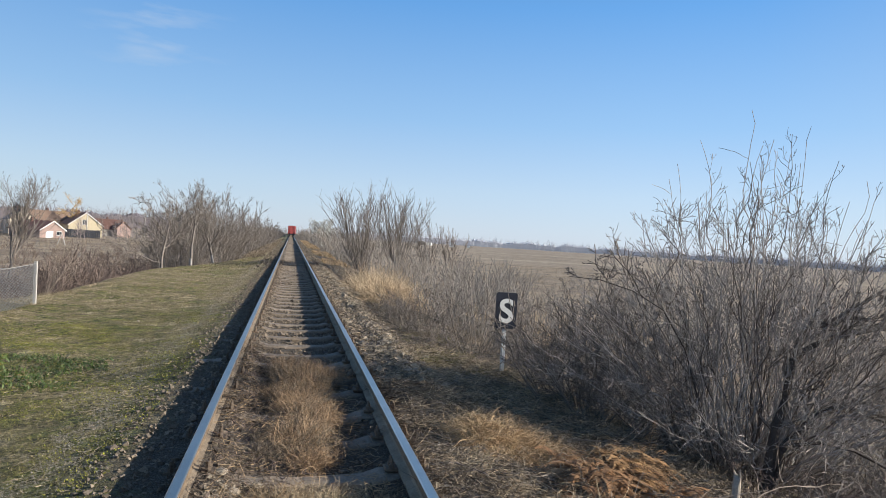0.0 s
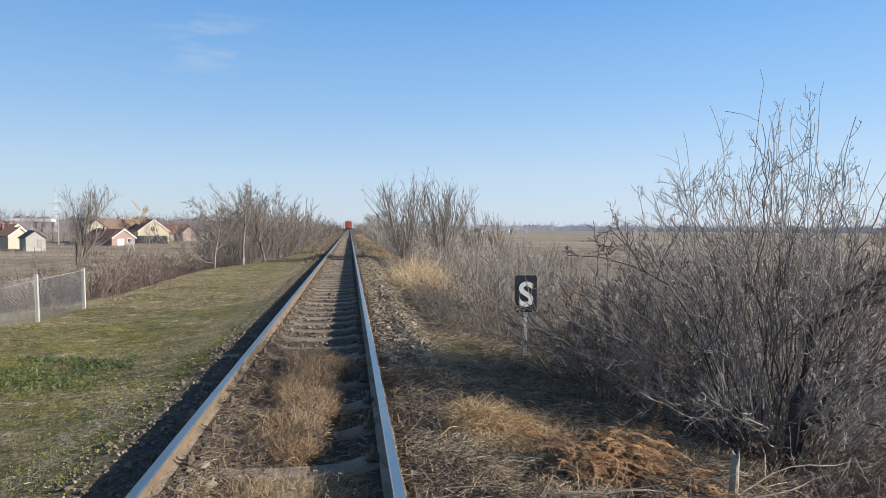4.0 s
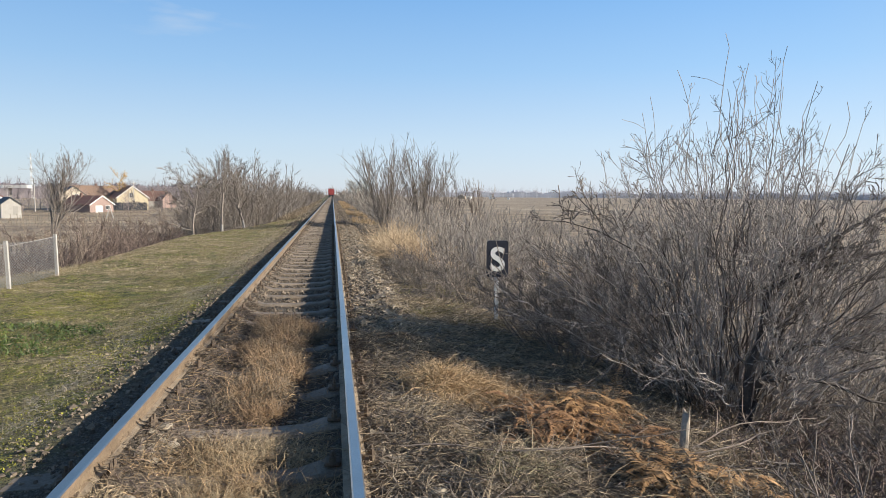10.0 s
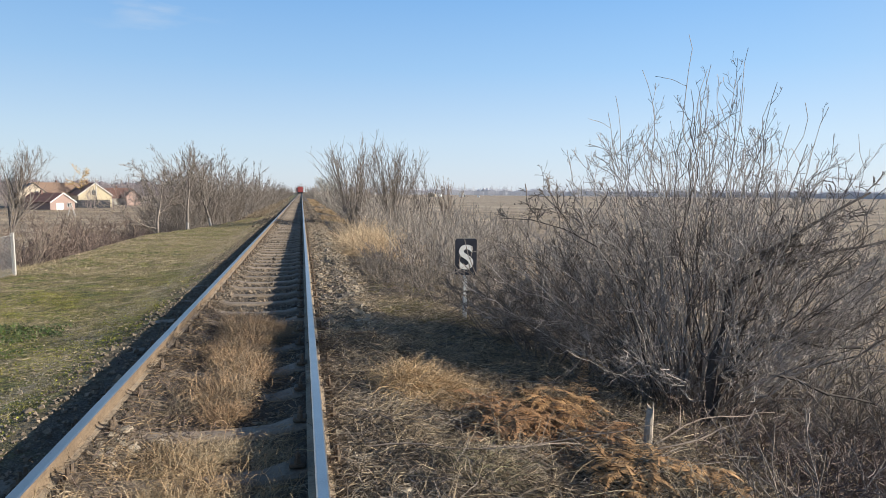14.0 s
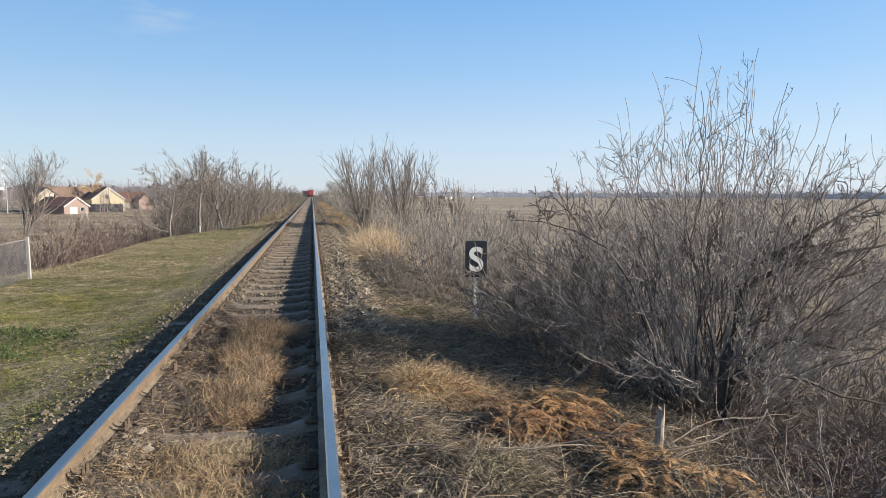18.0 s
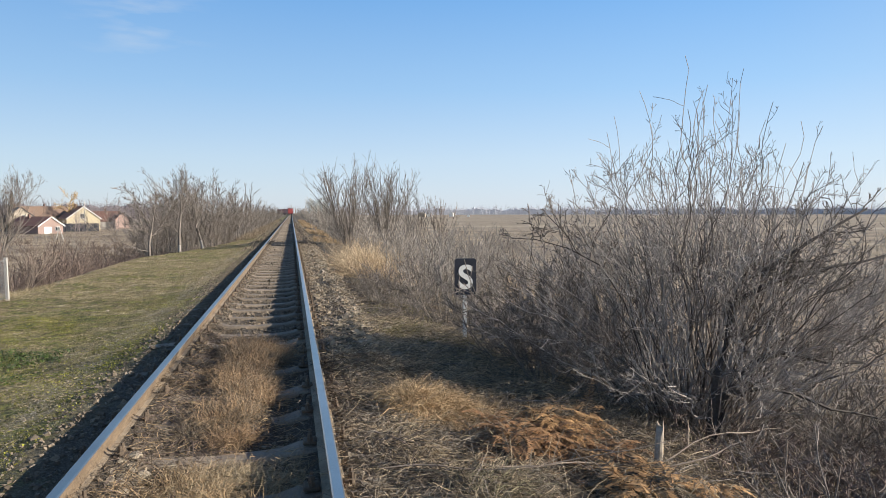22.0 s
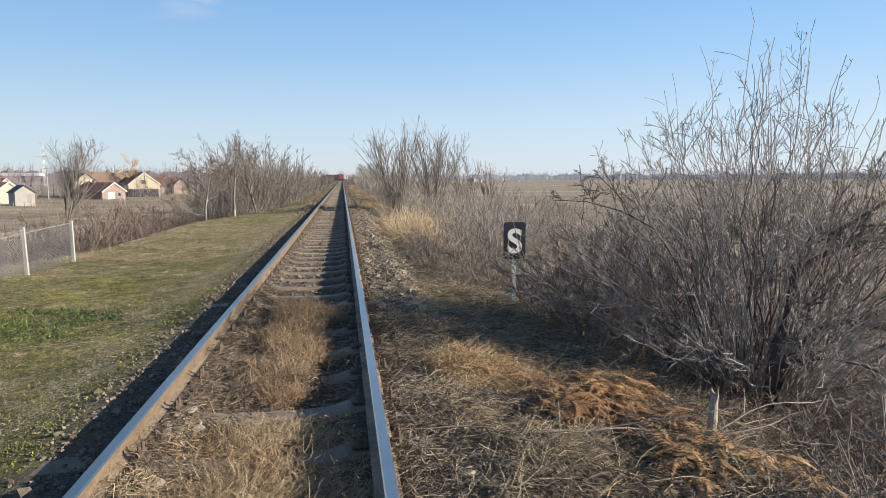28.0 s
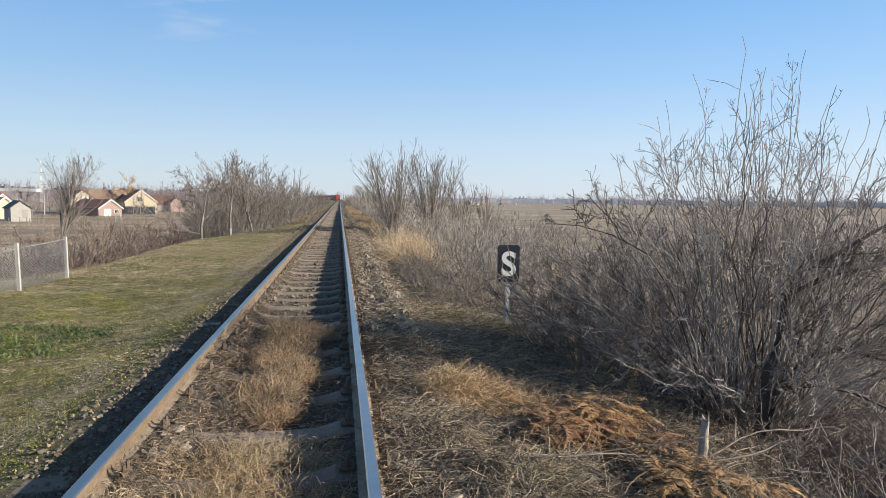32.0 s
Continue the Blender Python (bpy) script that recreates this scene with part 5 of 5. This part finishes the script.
def rock(x, y, size, seed):
    rs = np.random.default_rng(seed)
    bm = bmesh.new()
    bmesh.ops.create_icosphere(bm, subdivisions=2, radius=size)
    for v in bm.verts:
        v.co *= 1 + rs.normal(0, 0.09)
        v.co.z *= 0.6
    ob = part("rock", bm, PALE_STONE)
    ob.matrix_basis = pose(x, y, float(height(x, y)) + size * 0.3, 0, 0, rs.uniform(0, 360))
    tagged(ob, "pale broken stone lying in the grass", "stone", "loose stones")


for k, (x, y, s) in enumerate(((1.94, 8.9, 0.075), (1.55, 10.4, 0.05), (1.2, 2.5, 0.05), (-2.9, 12.5, 0.03), (-0.45, 3.6, 0.05), (-0.3, 3.75, 0.045), (-0.55, 3.85, 0.05), (-0.5, 2.75, 0.05), (1.1, 3.9, 0.05), (0.93, 3.15, 0.045), (0.98, 3.28, 0.035), (0.95, 3.42, 0.04), (1.02, 3.05, 0.035), (-0.5, 3.3, 0.04), (-0.42, 3.4, 0.035), (-0.36, 3.32, 0.03), (-0.55, 3.42, 0.035), (-0.46, 3.5, 0.03), (-0.33, 3.45, 0.03))):
    rock(x, y, s, 300 + k)

# ---- wire fence on the verge ----


def fence():
    spots = [(-5.41, 15.1), (-5.48, 13.0), (-6.05, 11.9), (-8.4, 11.3), (-10.8, 10.7)]
    t = base("wire_fence", pose(-0.15, 0, 0), "sagging chain-link fence on whitish concrete posts", "fence")
    tops = []
    for i, (x, y) in enumerate(spots):
        z = float(height(x, y))
        top = -0.42 + 0.97 if i < 3 else 0.2 - 0.1 * (i - 3)
        tops.append((x, y, z, top))
        prism("post", [(-0.029, -0.029), (0.029, -0.029), (0.031, 0.029), (-0.031, 0.029)], "z", -0.3, top - z, WEATHERED, t).matrix_basis = pose(x, y, z, rng.normal(0, 1), rng.normal(0, 1.5), 0)
    for (x0, y0, z0, t0), (x1, y1, z1, t1) in zip(tops, tops[1:]):
        a, c = np.array((x0, y0, 0.0)), np.array((x1, y1, 0.0))
        ln = float(np.linalg.norm(c - a))
        hgt = min(t0 - z0, t1 - z1) - 0.08
        step, lines = 0.062, []
        for s in np.arange(-hgt, ln, step):
            for sgn in (1, -1):
                u0, u1 = max(s, 0), min(s + hgt, ln)
                if u1 <= u0:
                    continue
                us = np.linspace(u0, u1, 3)
                h = us - s if sgn > 0 else hgt - (us - s)
                f = us / ln
                lines.append(a + (c - a) * f[:, None] + np.stack([0 * f, 0 * f, z0 + (z1 - z0) * f + 0.05 + h - 0.05 * np.sin(np.pi * f)], 1))
        p = np.array(lines)
        tagged(mesh_object("wire_mesh", *tubes([(p, np.full(p.shape[:2], 0.0032))], 3), WIRE, t), kind="stuff")
        w0 = np.array([[(x0, y0, t0 - 0.05), ((x0 + x1) / 2, (y0 + y1) / 2, (t0 + t1) / 2 - 0.10), (x1, y1, t1 - 0.05)]])
        mesh_object("wire", *tubes([(w0, np.full((1, 3), 0.004))], 4), WIRE, t)
    # brace wire from the last post down to the third
    w0 = np.array([[(-5.41, 15.1, 0.50), (-5.48, 13.0, 0.44), (-6.05, 11.9, 0.26), (-8.4, 11.3, -0.14)]])
    mesh_object("brace_wire", *tubes([(w0, np.full((1, 4), 0.007))], 5), WEATHERED, t)


WIRE = surface("galvanised_wire", (0.25, 0.25, 0.25), (0.42, 0.42, 0.41), 8, 0.5, 0.0, 40, metal=0.6)
fence()
for x, y, h in ((-6.30, 12.6, 0.62), (-8.1, 12.9, 0.55), (-10.5, 20.5, 1.1), (-14.5, 21, 1.1)):
    ob = prism("fence_post", [(-0.028, -0.028), (0.028, -0.028), (0.028, 0.028), (-0.028, 0.028)], "z", -0.2, h, WEATHERED)
    ob.matrix_basis = pose(x, y, float(height(x, y)), 2, -2, 0)
    tagged(ob, "lone whitish concrete fence post in the brush", "post", "old fence posts")

# ---- village ----
PLASTER_Y = surface("yellow_render", (0.42, 0.355, 0.24), (0.55, 0.475, 0.335), 1.0, 0.9, 0.2, 25)
PLASTER_P = surface("pink_render", (0.30, 0.21, 0.18), (0.40, 0.295, 0.255), 1.0, 0.9, 0.2, 25)
PLASTER_C = surface("cream_render", (0.38, 0.325, 0.25), (0.52, 0.45, 0.355), 1.0, 0.9, 0.2, 25)
PLASTER_G = surface("grey_render", (0.27, 0.255, 0.23), (0.40, 0.38, 0.345), 1.0, 0.9, 0.2, 25)
TILE_O = surface("orange_tile", (0.22, 0.12, 0.08), (0.37, 0.215, 0.14), 1.2, 0.8, 0.4, 12)
TILE_B = surface("brown_tile", (0.13, 0.085, 0.062), (0.23, 0.155, 0.11), 1.2, 0.8, 0.4, 12)
TILE_R = surface("dark_red_tile", (0.10, 0.052, 0.042), (0.18, 0.095, 0.075), 1.2, 0.8, 0.4, 12)
TILE_G = surface("grey_roof", (0.06, 0.06, 0.065), (0.14, 0.135, 0.13), 1.2, 0.7, 0.3, 12)
STAKE = surface("old_stake", (0.16, 0.135, 0.105), (0.32, 0.28, 0.225), 2, 0.9, 0.3, 20)
DARKWOOD = surface("dark_boards", (0.028, 0.03, 0.038), (0.065, 0.07, 0.085), 1.2, 0.8, 0.3, 20)
PANE = surface("window_glass", (0.02, 0.025, 0.03), (0.05, 0.06, 0.07), 1, 0.1, 0, 10)


def house(x, y, z, turn, w, l, eave, ridge, wall, roof, label, openings=(), chimney=True, trim=True, category="house", over=0.35):
    """Gabled house: its gable is at the origin and faces -y before the turn."""
    t = base("house" if category == "house" else "shed", pose(x, y, z, 0, 0, turn), label, category, "village")
    prism("wall", [(-w / 2, -1), (w / 2, -1), (w / 2, eave), (0, ridge), (-w / 2, eave)], "y", 0, l, wall, t)
    sl = (ridge - eave) / (w / 2)
    for s in (-1, 1):
        e = w / 2 + over
        a, c = (s * e, ridge - sl * e + 0.02), (0, ridge + 0.02)
        d = 0.16
        prism("roof", [a, c, (0, ridge + d), (s * e, ridge - sl * e + d)], "y", -over, l + over, roof, t)
        if trim:
            prism("barge_board", [(s * e, ridge - sl * e - 0.12), (0, ridge - 0.10), (0, ridge + d + 0.02), (s * e, ridge - sl * e + d + 0.02)], "y", -over - 0.05, -over - 0.003, WHITE, t)
    for kind, u, v, ww, hh, material in openings:
        o = boxed(kind, (u - ww / 2, u + ww / 2, -0.05, 0.03, v, v + hh), WHITE if kind == "window" else material, t)
        if kind == "window":
            boxed("pane", (u - ww / 2 + 0.08, u - 0.03, -0.06, -0.03, v + 0.08, v + hh - 0.08), PANE, o)
            boxed("pane", (u + 0.03, u + ww / 2 - 0.08, -0.06, -0.03, v + 0.08, v + hh - 0.08), PANE, o)
    if chimney:
        boxed("chimney", (-0.9, -0.4, l * 0.6, l * 0.6 + 0.5, ridge - 0.8, ridge + 0.9), TILE_R, t)
    return t


house(-64.4, 200, -4.4, 56, 7.6, 12, 2.4, 4.8, PLASTER_P, TILE_R, "pink single-storey house with dark red tiled roof", (("door", -0.9, 0.0, 2.2, 2.1, WHITE), ("window", 2.0, 0.9, 1.5, 1.2, None)))
house(-65.9, 235, -4.6, 30, 10.0, 11, 4.3, 8.2, PLASTER_Y, TILE_O, "two-storey yellow house with white gable boards", (("window", -0.4, 4.3, 1.3, 1.6, None), ("window", 2.2, 0.9, 1.2, 1.3, None)))
house(-86.2, 235, -4.6, -38, 7.6, 17, 5.2, 8.2, PLASTER_C, TILE_B, "long cream house under a brown tiled roof", (("window", 0.0, 1.2, 1.2, 1.4, None),))
house(-78.4, 170, -3.8, 60, 5.6, 8, 2.7, 4.6, PLASTER_C, TILE_O, "cream house with an orange tiled roof", (("door", 1.6, 0.0, 1.0, 2.0, DARKWOOD),))
house(-103, 222, -3.9, 60, 6.0, 11, 3.2, 5.6, PLASTER_C, TILE_O, "cream house with an orange tiled roof")
house(-68.2, 155, -3.6, 36, 3.8, 6, 2.3, 3.75, PLASTER_G, TILE_G, "small grey shed with a dark pitched roof", (("door", 0.8, 0.0, 0.9, 1.9, PLASTER_G),), chimney=False, trim=False, category="shed")
house(-98.0, 185, -3.9, 30, 7.0, 11, 2.8, 5.2, PLASTER_G, TILE_G, "grey house with a dark roof", (("window", -1.0, 0.9, 1.2, 1.2, None),))
house(-94.5, 176, -3.9, -55, 5.4, 6, 2.6, 4.4, PLASTER_G, TILE_G, "grey outbuilding with a pale roof", chimney=False, category="shed")
house(-110, 190, -3.9, 35, 7.0, 11, 2.8, 5.4, PLASTER_C, TILE_R, "cream house with a red tiled roof")
house(-126, 200, -4.0, 20, 7.0, 11, 2.8, 5.4, PLASTER_C, TILE_O, "cream house with an orange tiled roof")
house(-60.5, 262, -3.4, 20, 4.6, 6, 2.4, 4.8, PLASTER_P, TILE_O, "distant house with an orange tiled roof", trim=False)
house(-74.0, 262, -4.6, -58, 7.0, 13, 3.2, 6.6, PLASTER_G, TILE_R, "distant grey house with a dark red roof")
house(-79.6, 222, -4.6, 30, 7.4, 9, 4.9, 7.9, PLASTER_C, TILE_G, "tall cream house with a dark roof", (("window", 0.8, 4.2, 1.1, 1.3, None),), trim=False)
house(-118, 250, -4.2, 15, 8.0, 12, 3.0, 6.4, PLASTER_C, TILE_R, "distant cream house with a red roof")
house(-100, 268, -4.2, -20, 8.0, 12, 3.0, 6.4, PLASTER_G, TILE_O, "distant grey house with an orange roof")

t = base("shed", pose(-87.5, 156, -3.3, 0, 0, 4), "long low shed with pale sheet-metal walls", "shed", "village")
prism("wall", [(-3.2, -0.6), (3.2, -0.6), (3.2, 2.4), (1.6, 3.2), (-1.6, 3.2), (-3.2, 2.4)], "x", -9.0, 1.6, surface("pale_sheet", (0.42, 0.46, 0.50), (0.60, 0.63, 0.66), 1.0, 0.5, 0.2, 14), t)
t = base("board_fence", pose(-64.5, 222, -4.6, 0, 0, 5), "dark boarded yard fence before the yellow house", "fence", "village")
for i in range(26):
    boxed("board", (-6.6 + i * 0.5, -6.13 + i * 0.5, -0.04, 0.04, -0.3, 2.9 + rng.uniform(-0.12, 0.12)), DARKWOOD, t)
for i in range(30):
    x, y = -76 + i * 1.05 + rng.uniform(-0.3, 0.3), 134 + rng.uniform(-2.5, 2.5) + i * 0.35
    ob = prism("stake", [(-0.05, -0.05), (0.05, -0.05), (0.05, 0.05), (-0.05, 0.05)], "z", -0.2, rng.uniform(0.9, 1.5), STAKE)
    ob.matrix_basis = pose(x, y, float(height(x, y)), rng.normal(0, 3), rng.normal(0, 3))
    tagged(ob, "pale weathered garden stake in the field", "stake", "garden stakes")
t = base("prop_frame", pose(-47.9, 154, float(height(-47.9, 154))), "leaning pair of pale timber props", "wooden frame")
for s in (-1, 1):
    boxed("prop", (-0.08, 0.08, -0.08, 0.08, -0.1, 2.7), WEATHERED, t).matrix_basis = pose(s * 0.75, 0, 0, 0, -s * 16, 0)


def utility_pole(x, y, top):
    z = float(height(x, y))
    t = base("utility_pole", pose(x, y, z), "pale concrete utility pole with a crossarm", "utility pole", "utility poles")
    bm = bmesh.new()
    bmesh.ops.create_cone(bm, cap_ends=True, segments=10, radius1=0.20, radius2=0.12, depth=top - z, matrix=Matrix.Translation((0, 0, (top - z) / 2)))
    part("pole", bm, WEATHERED, t)
    boxed("crossarm", (-0.9, 0.9, -0.07, 0.07, top - z - 0.9, top - z - 0.7), WEATHERED, t)
    for dx in (-0.8, 0, 0.8):
        boxed("insulator", (dx - 0.06, dx + 0.06, -0.06, 0.06, top - z - 0.695, top - z - 0.45), WHITE, t)


for x, y, top in ((-63.6, 228, 5.2), (-104.5, 200, 5.7), (-52, 255, 5.4), (-84, 205, 5.4)):
    utility_pole(x, y, top)


def mast(x, y, z, top):
    t = base("radio_mast", pose(x, y, z), "distant pale lattice radio mast", "radio mast")
    n, wd = 12, 0.7
    for i in range(n):
        z0, z1 = (top - z) * i / n, (top - z) * (i + 1) / n - 0.02
        s0, s1 = wd * (1 - 0.6 * i / n), wd * (1 - 0.6 * (i + 1) / n)
        c = [(-1, -1), (1, -1), (1, 1), (-1, 1)]
        ls = [[(a * s0, d * s0, z0), (a * s1, d * s1, z1)] for a, d in c] + [[(c[k][0] * s0, c[k][1] * s0, z0), (c[(k + 1) % 4][0] * s1, c[(k + 1) % 4][1] * s1, z1)] for k in range(4)]
        for ends in np.array(ls, float):
            mesh_object("strut", *tubes([(ends[None], np.full((1, 2), 0.06))], 4), WEATHERED if i % 2 else WHITE, t)


mast(-248, 600, -4.5, 33.5)

# motorway bridge far across the plain
t = base("road_bridge", pose(0, 0, 0), "long pale concrete road bridge far beyond the village", "bridge")
prism("deck", [(-560, 5.0), (-252, 4.4), (-252, 6.9), (-560, 8.2)], "y", 600, 610, WHITE, t)
for x in range(-510, -266, 22):
    boxed("pier", (x - 0.8, x + 0.8, 601, 609, -5, 4.5), WEATHERED, t)
# small white farm buildings across the field
for x, y, wd, hh, lab in ((99, 500, 5.5, 3.4, "small pale yellow farm building across the field"), (106, 505, 4.0, 2.6, "small white farm shed across the field"), (128, 520, 3.0, 4.0, "small white hut beyond the field"), (137, 500, 2.0, 1.8, "white box beyond the field"), (131, 530, 4.5, 2.6, "dark barn beyond the field")):
    house(x, y, -2.0, -20, wd, wd * 1.3, hh * 0.7, hh, DARKWOOD if "dark" in lab else WHITE if "white" in lab else PLASTER_C, TILE_G if "dark" in lab else WEATHERED, lab, chimney=False, trim=False, category="shed", over=0.15)


def far_woods(name, label, seed, n, bearing, dist, tall, material, width=0.5, angle=24, twigs=9, stout=0.012):
    """A belt of bare trees far off, too many to tell apart."""
    rs = np.random.default_rng(seed)
    a = np.radians(rs.uniform(*bearing, n))
    d = rs.uniform(*dist, n)
    x, y = np.sin(a) * d, np.cos(a) * d
    st = np.stack([x, y, height(x, y) - 0.3], 1)
    p, r = shoots(rs, st, unit(np.stack([rs.normal(0, 0.04, n), rs.normal(0, 0.04, n), np.ones(n)], 1)), tall * rs.uniform(0.7, 1.1, n), np.full(n, stout * tall), 5, 0.04, 0.05, 0.3)
    q, rq = side_shoots(rs, p, r, twigs, 0.12, angle, width, 0.6, 4, 0.1, 0.12, 0.45)
    s, rq2 = side_shoots(rs, q, rq, 2, 0.2, angle + 8, 0.5, 0.8, 3, 0.1, 0.1, 0.6)
    v, f = join([tubes([(p, r)], 4), tubes([(q, rq)], 3), tubes([(s, rq2)], 3)])
    return tagged(mesh_object(name, v, f, material), label, "trees", kind="stuff")


# distance haze is painted into these three bark colours
HAZY = surface("haze_pale_bark", (0.42, 0.43, 0.47), (0.50, 0.51, 0.55), 0.05, 0.95, 0, 1, spread=0.06, island=True)
HAZY_MAUVE = surface("haze_mauve_bark", (0.17, 0.15, 0.158), (0.22, 0.195, 0.203), 0.05, 0.95, 0, 1, spread=0.08, island=True)
HAZY_BROWN = surface("hazy_bark", (0.17, 0.14, 0.135), (0.30, 0.255, 0.245), 0.05, 0.95, 0, 1, spread=0.3, island=True)
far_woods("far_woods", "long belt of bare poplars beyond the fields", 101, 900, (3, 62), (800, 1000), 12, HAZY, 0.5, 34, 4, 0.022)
far_woods("far_woods", "bare woods along the plain beyond the village", 102, 600, (-62, -8), (630, 760), 17, HAZY_MAUVE, 0.55, 38, 7, 0.018)
far_woods("far_woods", "bare woods ahead where the line bends", 103, 260, (-11, 6), (560, 700), 8, BARK_WARM, 0.5, 30)
far_woods("garden_trees", "bare garden trees among the houses", 104, 330, (-44, -10), (200, 340), 6.0, HAZY_BROWN, 0.55, 40, 10, 0.012)


def woods_mass(label, seed, bearing, dist, tall, material):
    """The closed far edge of a wood: a long low belt with an uneven top."""
    rs = np.random.default_rng(seed)
    k = 700
    a = np.radians(np.linspace(*bearing, k))
    top = tall * (0.82 + 0.10 * np.sin(a * 90 + seed) + 0.07 * np.sin(a * 230) + rs.normal(0, 0.05, k))
    rows = []
    for d, z in ((dist, 0 * top - 5), (dist, top * 0.8), (dist + 8, top), (dist + 60, top * 0.9), (dist + 60, 0 * top - 5)):
        rows.append(np.stack([np.sin(a) * d, np.cos(a) * d, z - 2.2], 1))
    v = np.concatenate(rows)
    i = (np.arange(4)[:, None] * k + np.arange(k - 1)).reshape(-1)
    tagged(mesh_object("backdrop", v, np.stack([i, i + 1, i + k + 1, i + k], 1), material), label, "woods", kind="structure")


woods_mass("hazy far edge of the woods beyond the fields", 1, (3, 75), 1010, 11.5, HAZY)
woods_mass("hazy far edge of the woods beyond the village", 2, (-75, -7), 770, 14, HAZY_MAUVE)
tree("tree", -72.4, 240, 14.0, 110, surface("willow_gold", (0.34, 0.23, 0.10), (0.52, 0.37, 0.18), 1, 0.85, 0, 10, island=True), "golden-twigged willow among the houses", 0.3, 0.35, 12, (7, 6, 0), 0.55, twig=0.035, z=-4.6, rise=0.05)

# ---- whistle board ----


def whistle_board():
    t = base("whistle_sign", pose(3.075, 8.6, -0.485, 0, 0, -4), "black whistle board with white letter S on a painted post", "railway sign")
    prism("board", [(-0.14, 0.76), (0.14, 0.76), (0.165, 0.785), (0.165, 1.285), (0.14, 1.31), (-0.14, 1.31), (-0.165, 1.285), (-0.165, 0.785)], "y", -0.012, 0.012, BLACK, t)
    cu = bpy.data.curves.new("letter", "FONT")
    cu.body, cu.size, cu.align_x, cu.extrude, cu.offset = "S", 0.50, "CENTER", 0.003, 0.012
    tmp = new("letter", cu)
    me = bpy.data.meshes.new_from_object(tmp.evaluated_get(bpy.context.evaluated_depsgraph_get()))
    bpy.data.objects.remove(tmp)
    me.materials.clear()
    me.materials.append(WHITE)
    s = new("letter", me)
    s.parent = t
    s.matrix_basis = pose(0, -0.017, 0.86, 90)
    boxed("post", (-0.03, 0.03, 0.014, 0.06, -0.3, 1.2), WHITE, t, bevel=0.006)


whistle_board()

# ---- train ----


def wagon(i):
    t = base("goods_wagon", pose(0, 0, 0), "red goods wagon of the train rolling away", "wagon", "train")
    boxed("body", (-1.45, 1.45, -6.5, 6.5, 0.95, 3.9), RED, t, bevel=0.05)
    for k in range(6):
        boxed("end_rib", (-1.3 + k * 0.5, -1.22 + k * 0.5, -6.56, -6.503, 1.05, 3.8), RED, t)
    for s in (-0.875, 0.875):
        bm = bmesh.new()
        bmesh.ops.create_cone(bm, cap_ends=True, segments=14, radius1=0.22, radius2=0.16, depth=0.45, matrix=Matrix.LocRotScale((s, -6.92, 1.02), Euler((-math.pi / 2, 0, 0)), None))
        part("buffer", bm, BLACK, t)
        boxed("tail_lamp", (s * 1.45 - 0.09, s * 1.45 + 0.09, -6.62, -6.51, 1.5, 1.75), BLACK, t)
    boxed("roof_cap", (-1.42, 1.42, -6.45, 6.45, 3.9, 4.02), BLACK, t)
    boxed("underframe", (-1.3, 1.3, -6.7, 6.7, 0.6, 0.94), BLACK, t)
    for y in (-4.6, 4.6):
        for x in (-0.76, 0.76):
            bm = bmesh.new()
            bmesh.ops.create_cone(bm, cap_ends=True, segments=16, radius1=0.46, radius2=0.46, depth=0.13, matrix=Matrix.LocRotScale((x, y, 0.46), Euler((0, math.pi / 2, 0)), None))
            part("wheel", bm, BLACK, t)
    return t


WAGONS = [wagon(i) for i in range(8)]


def tail(t):
    """How far along the line the last wagon's end is, in metres."""
    return float(np.interp(t, (0, 9, 19, 32), (260, 322, 392, 450)))


def motions():
    for i, wg in enumerate(WAGONS):
        rows = []
        for t in np.arange(0, 32.01, 2.0):
            x, y, a = line(tail(t) + 6.8 + 13.8 * i)
            rows.append((float(t), pose(x, y, 0, 0, 0, math.degrees(a))))
        walk(wg, rows)


motions()
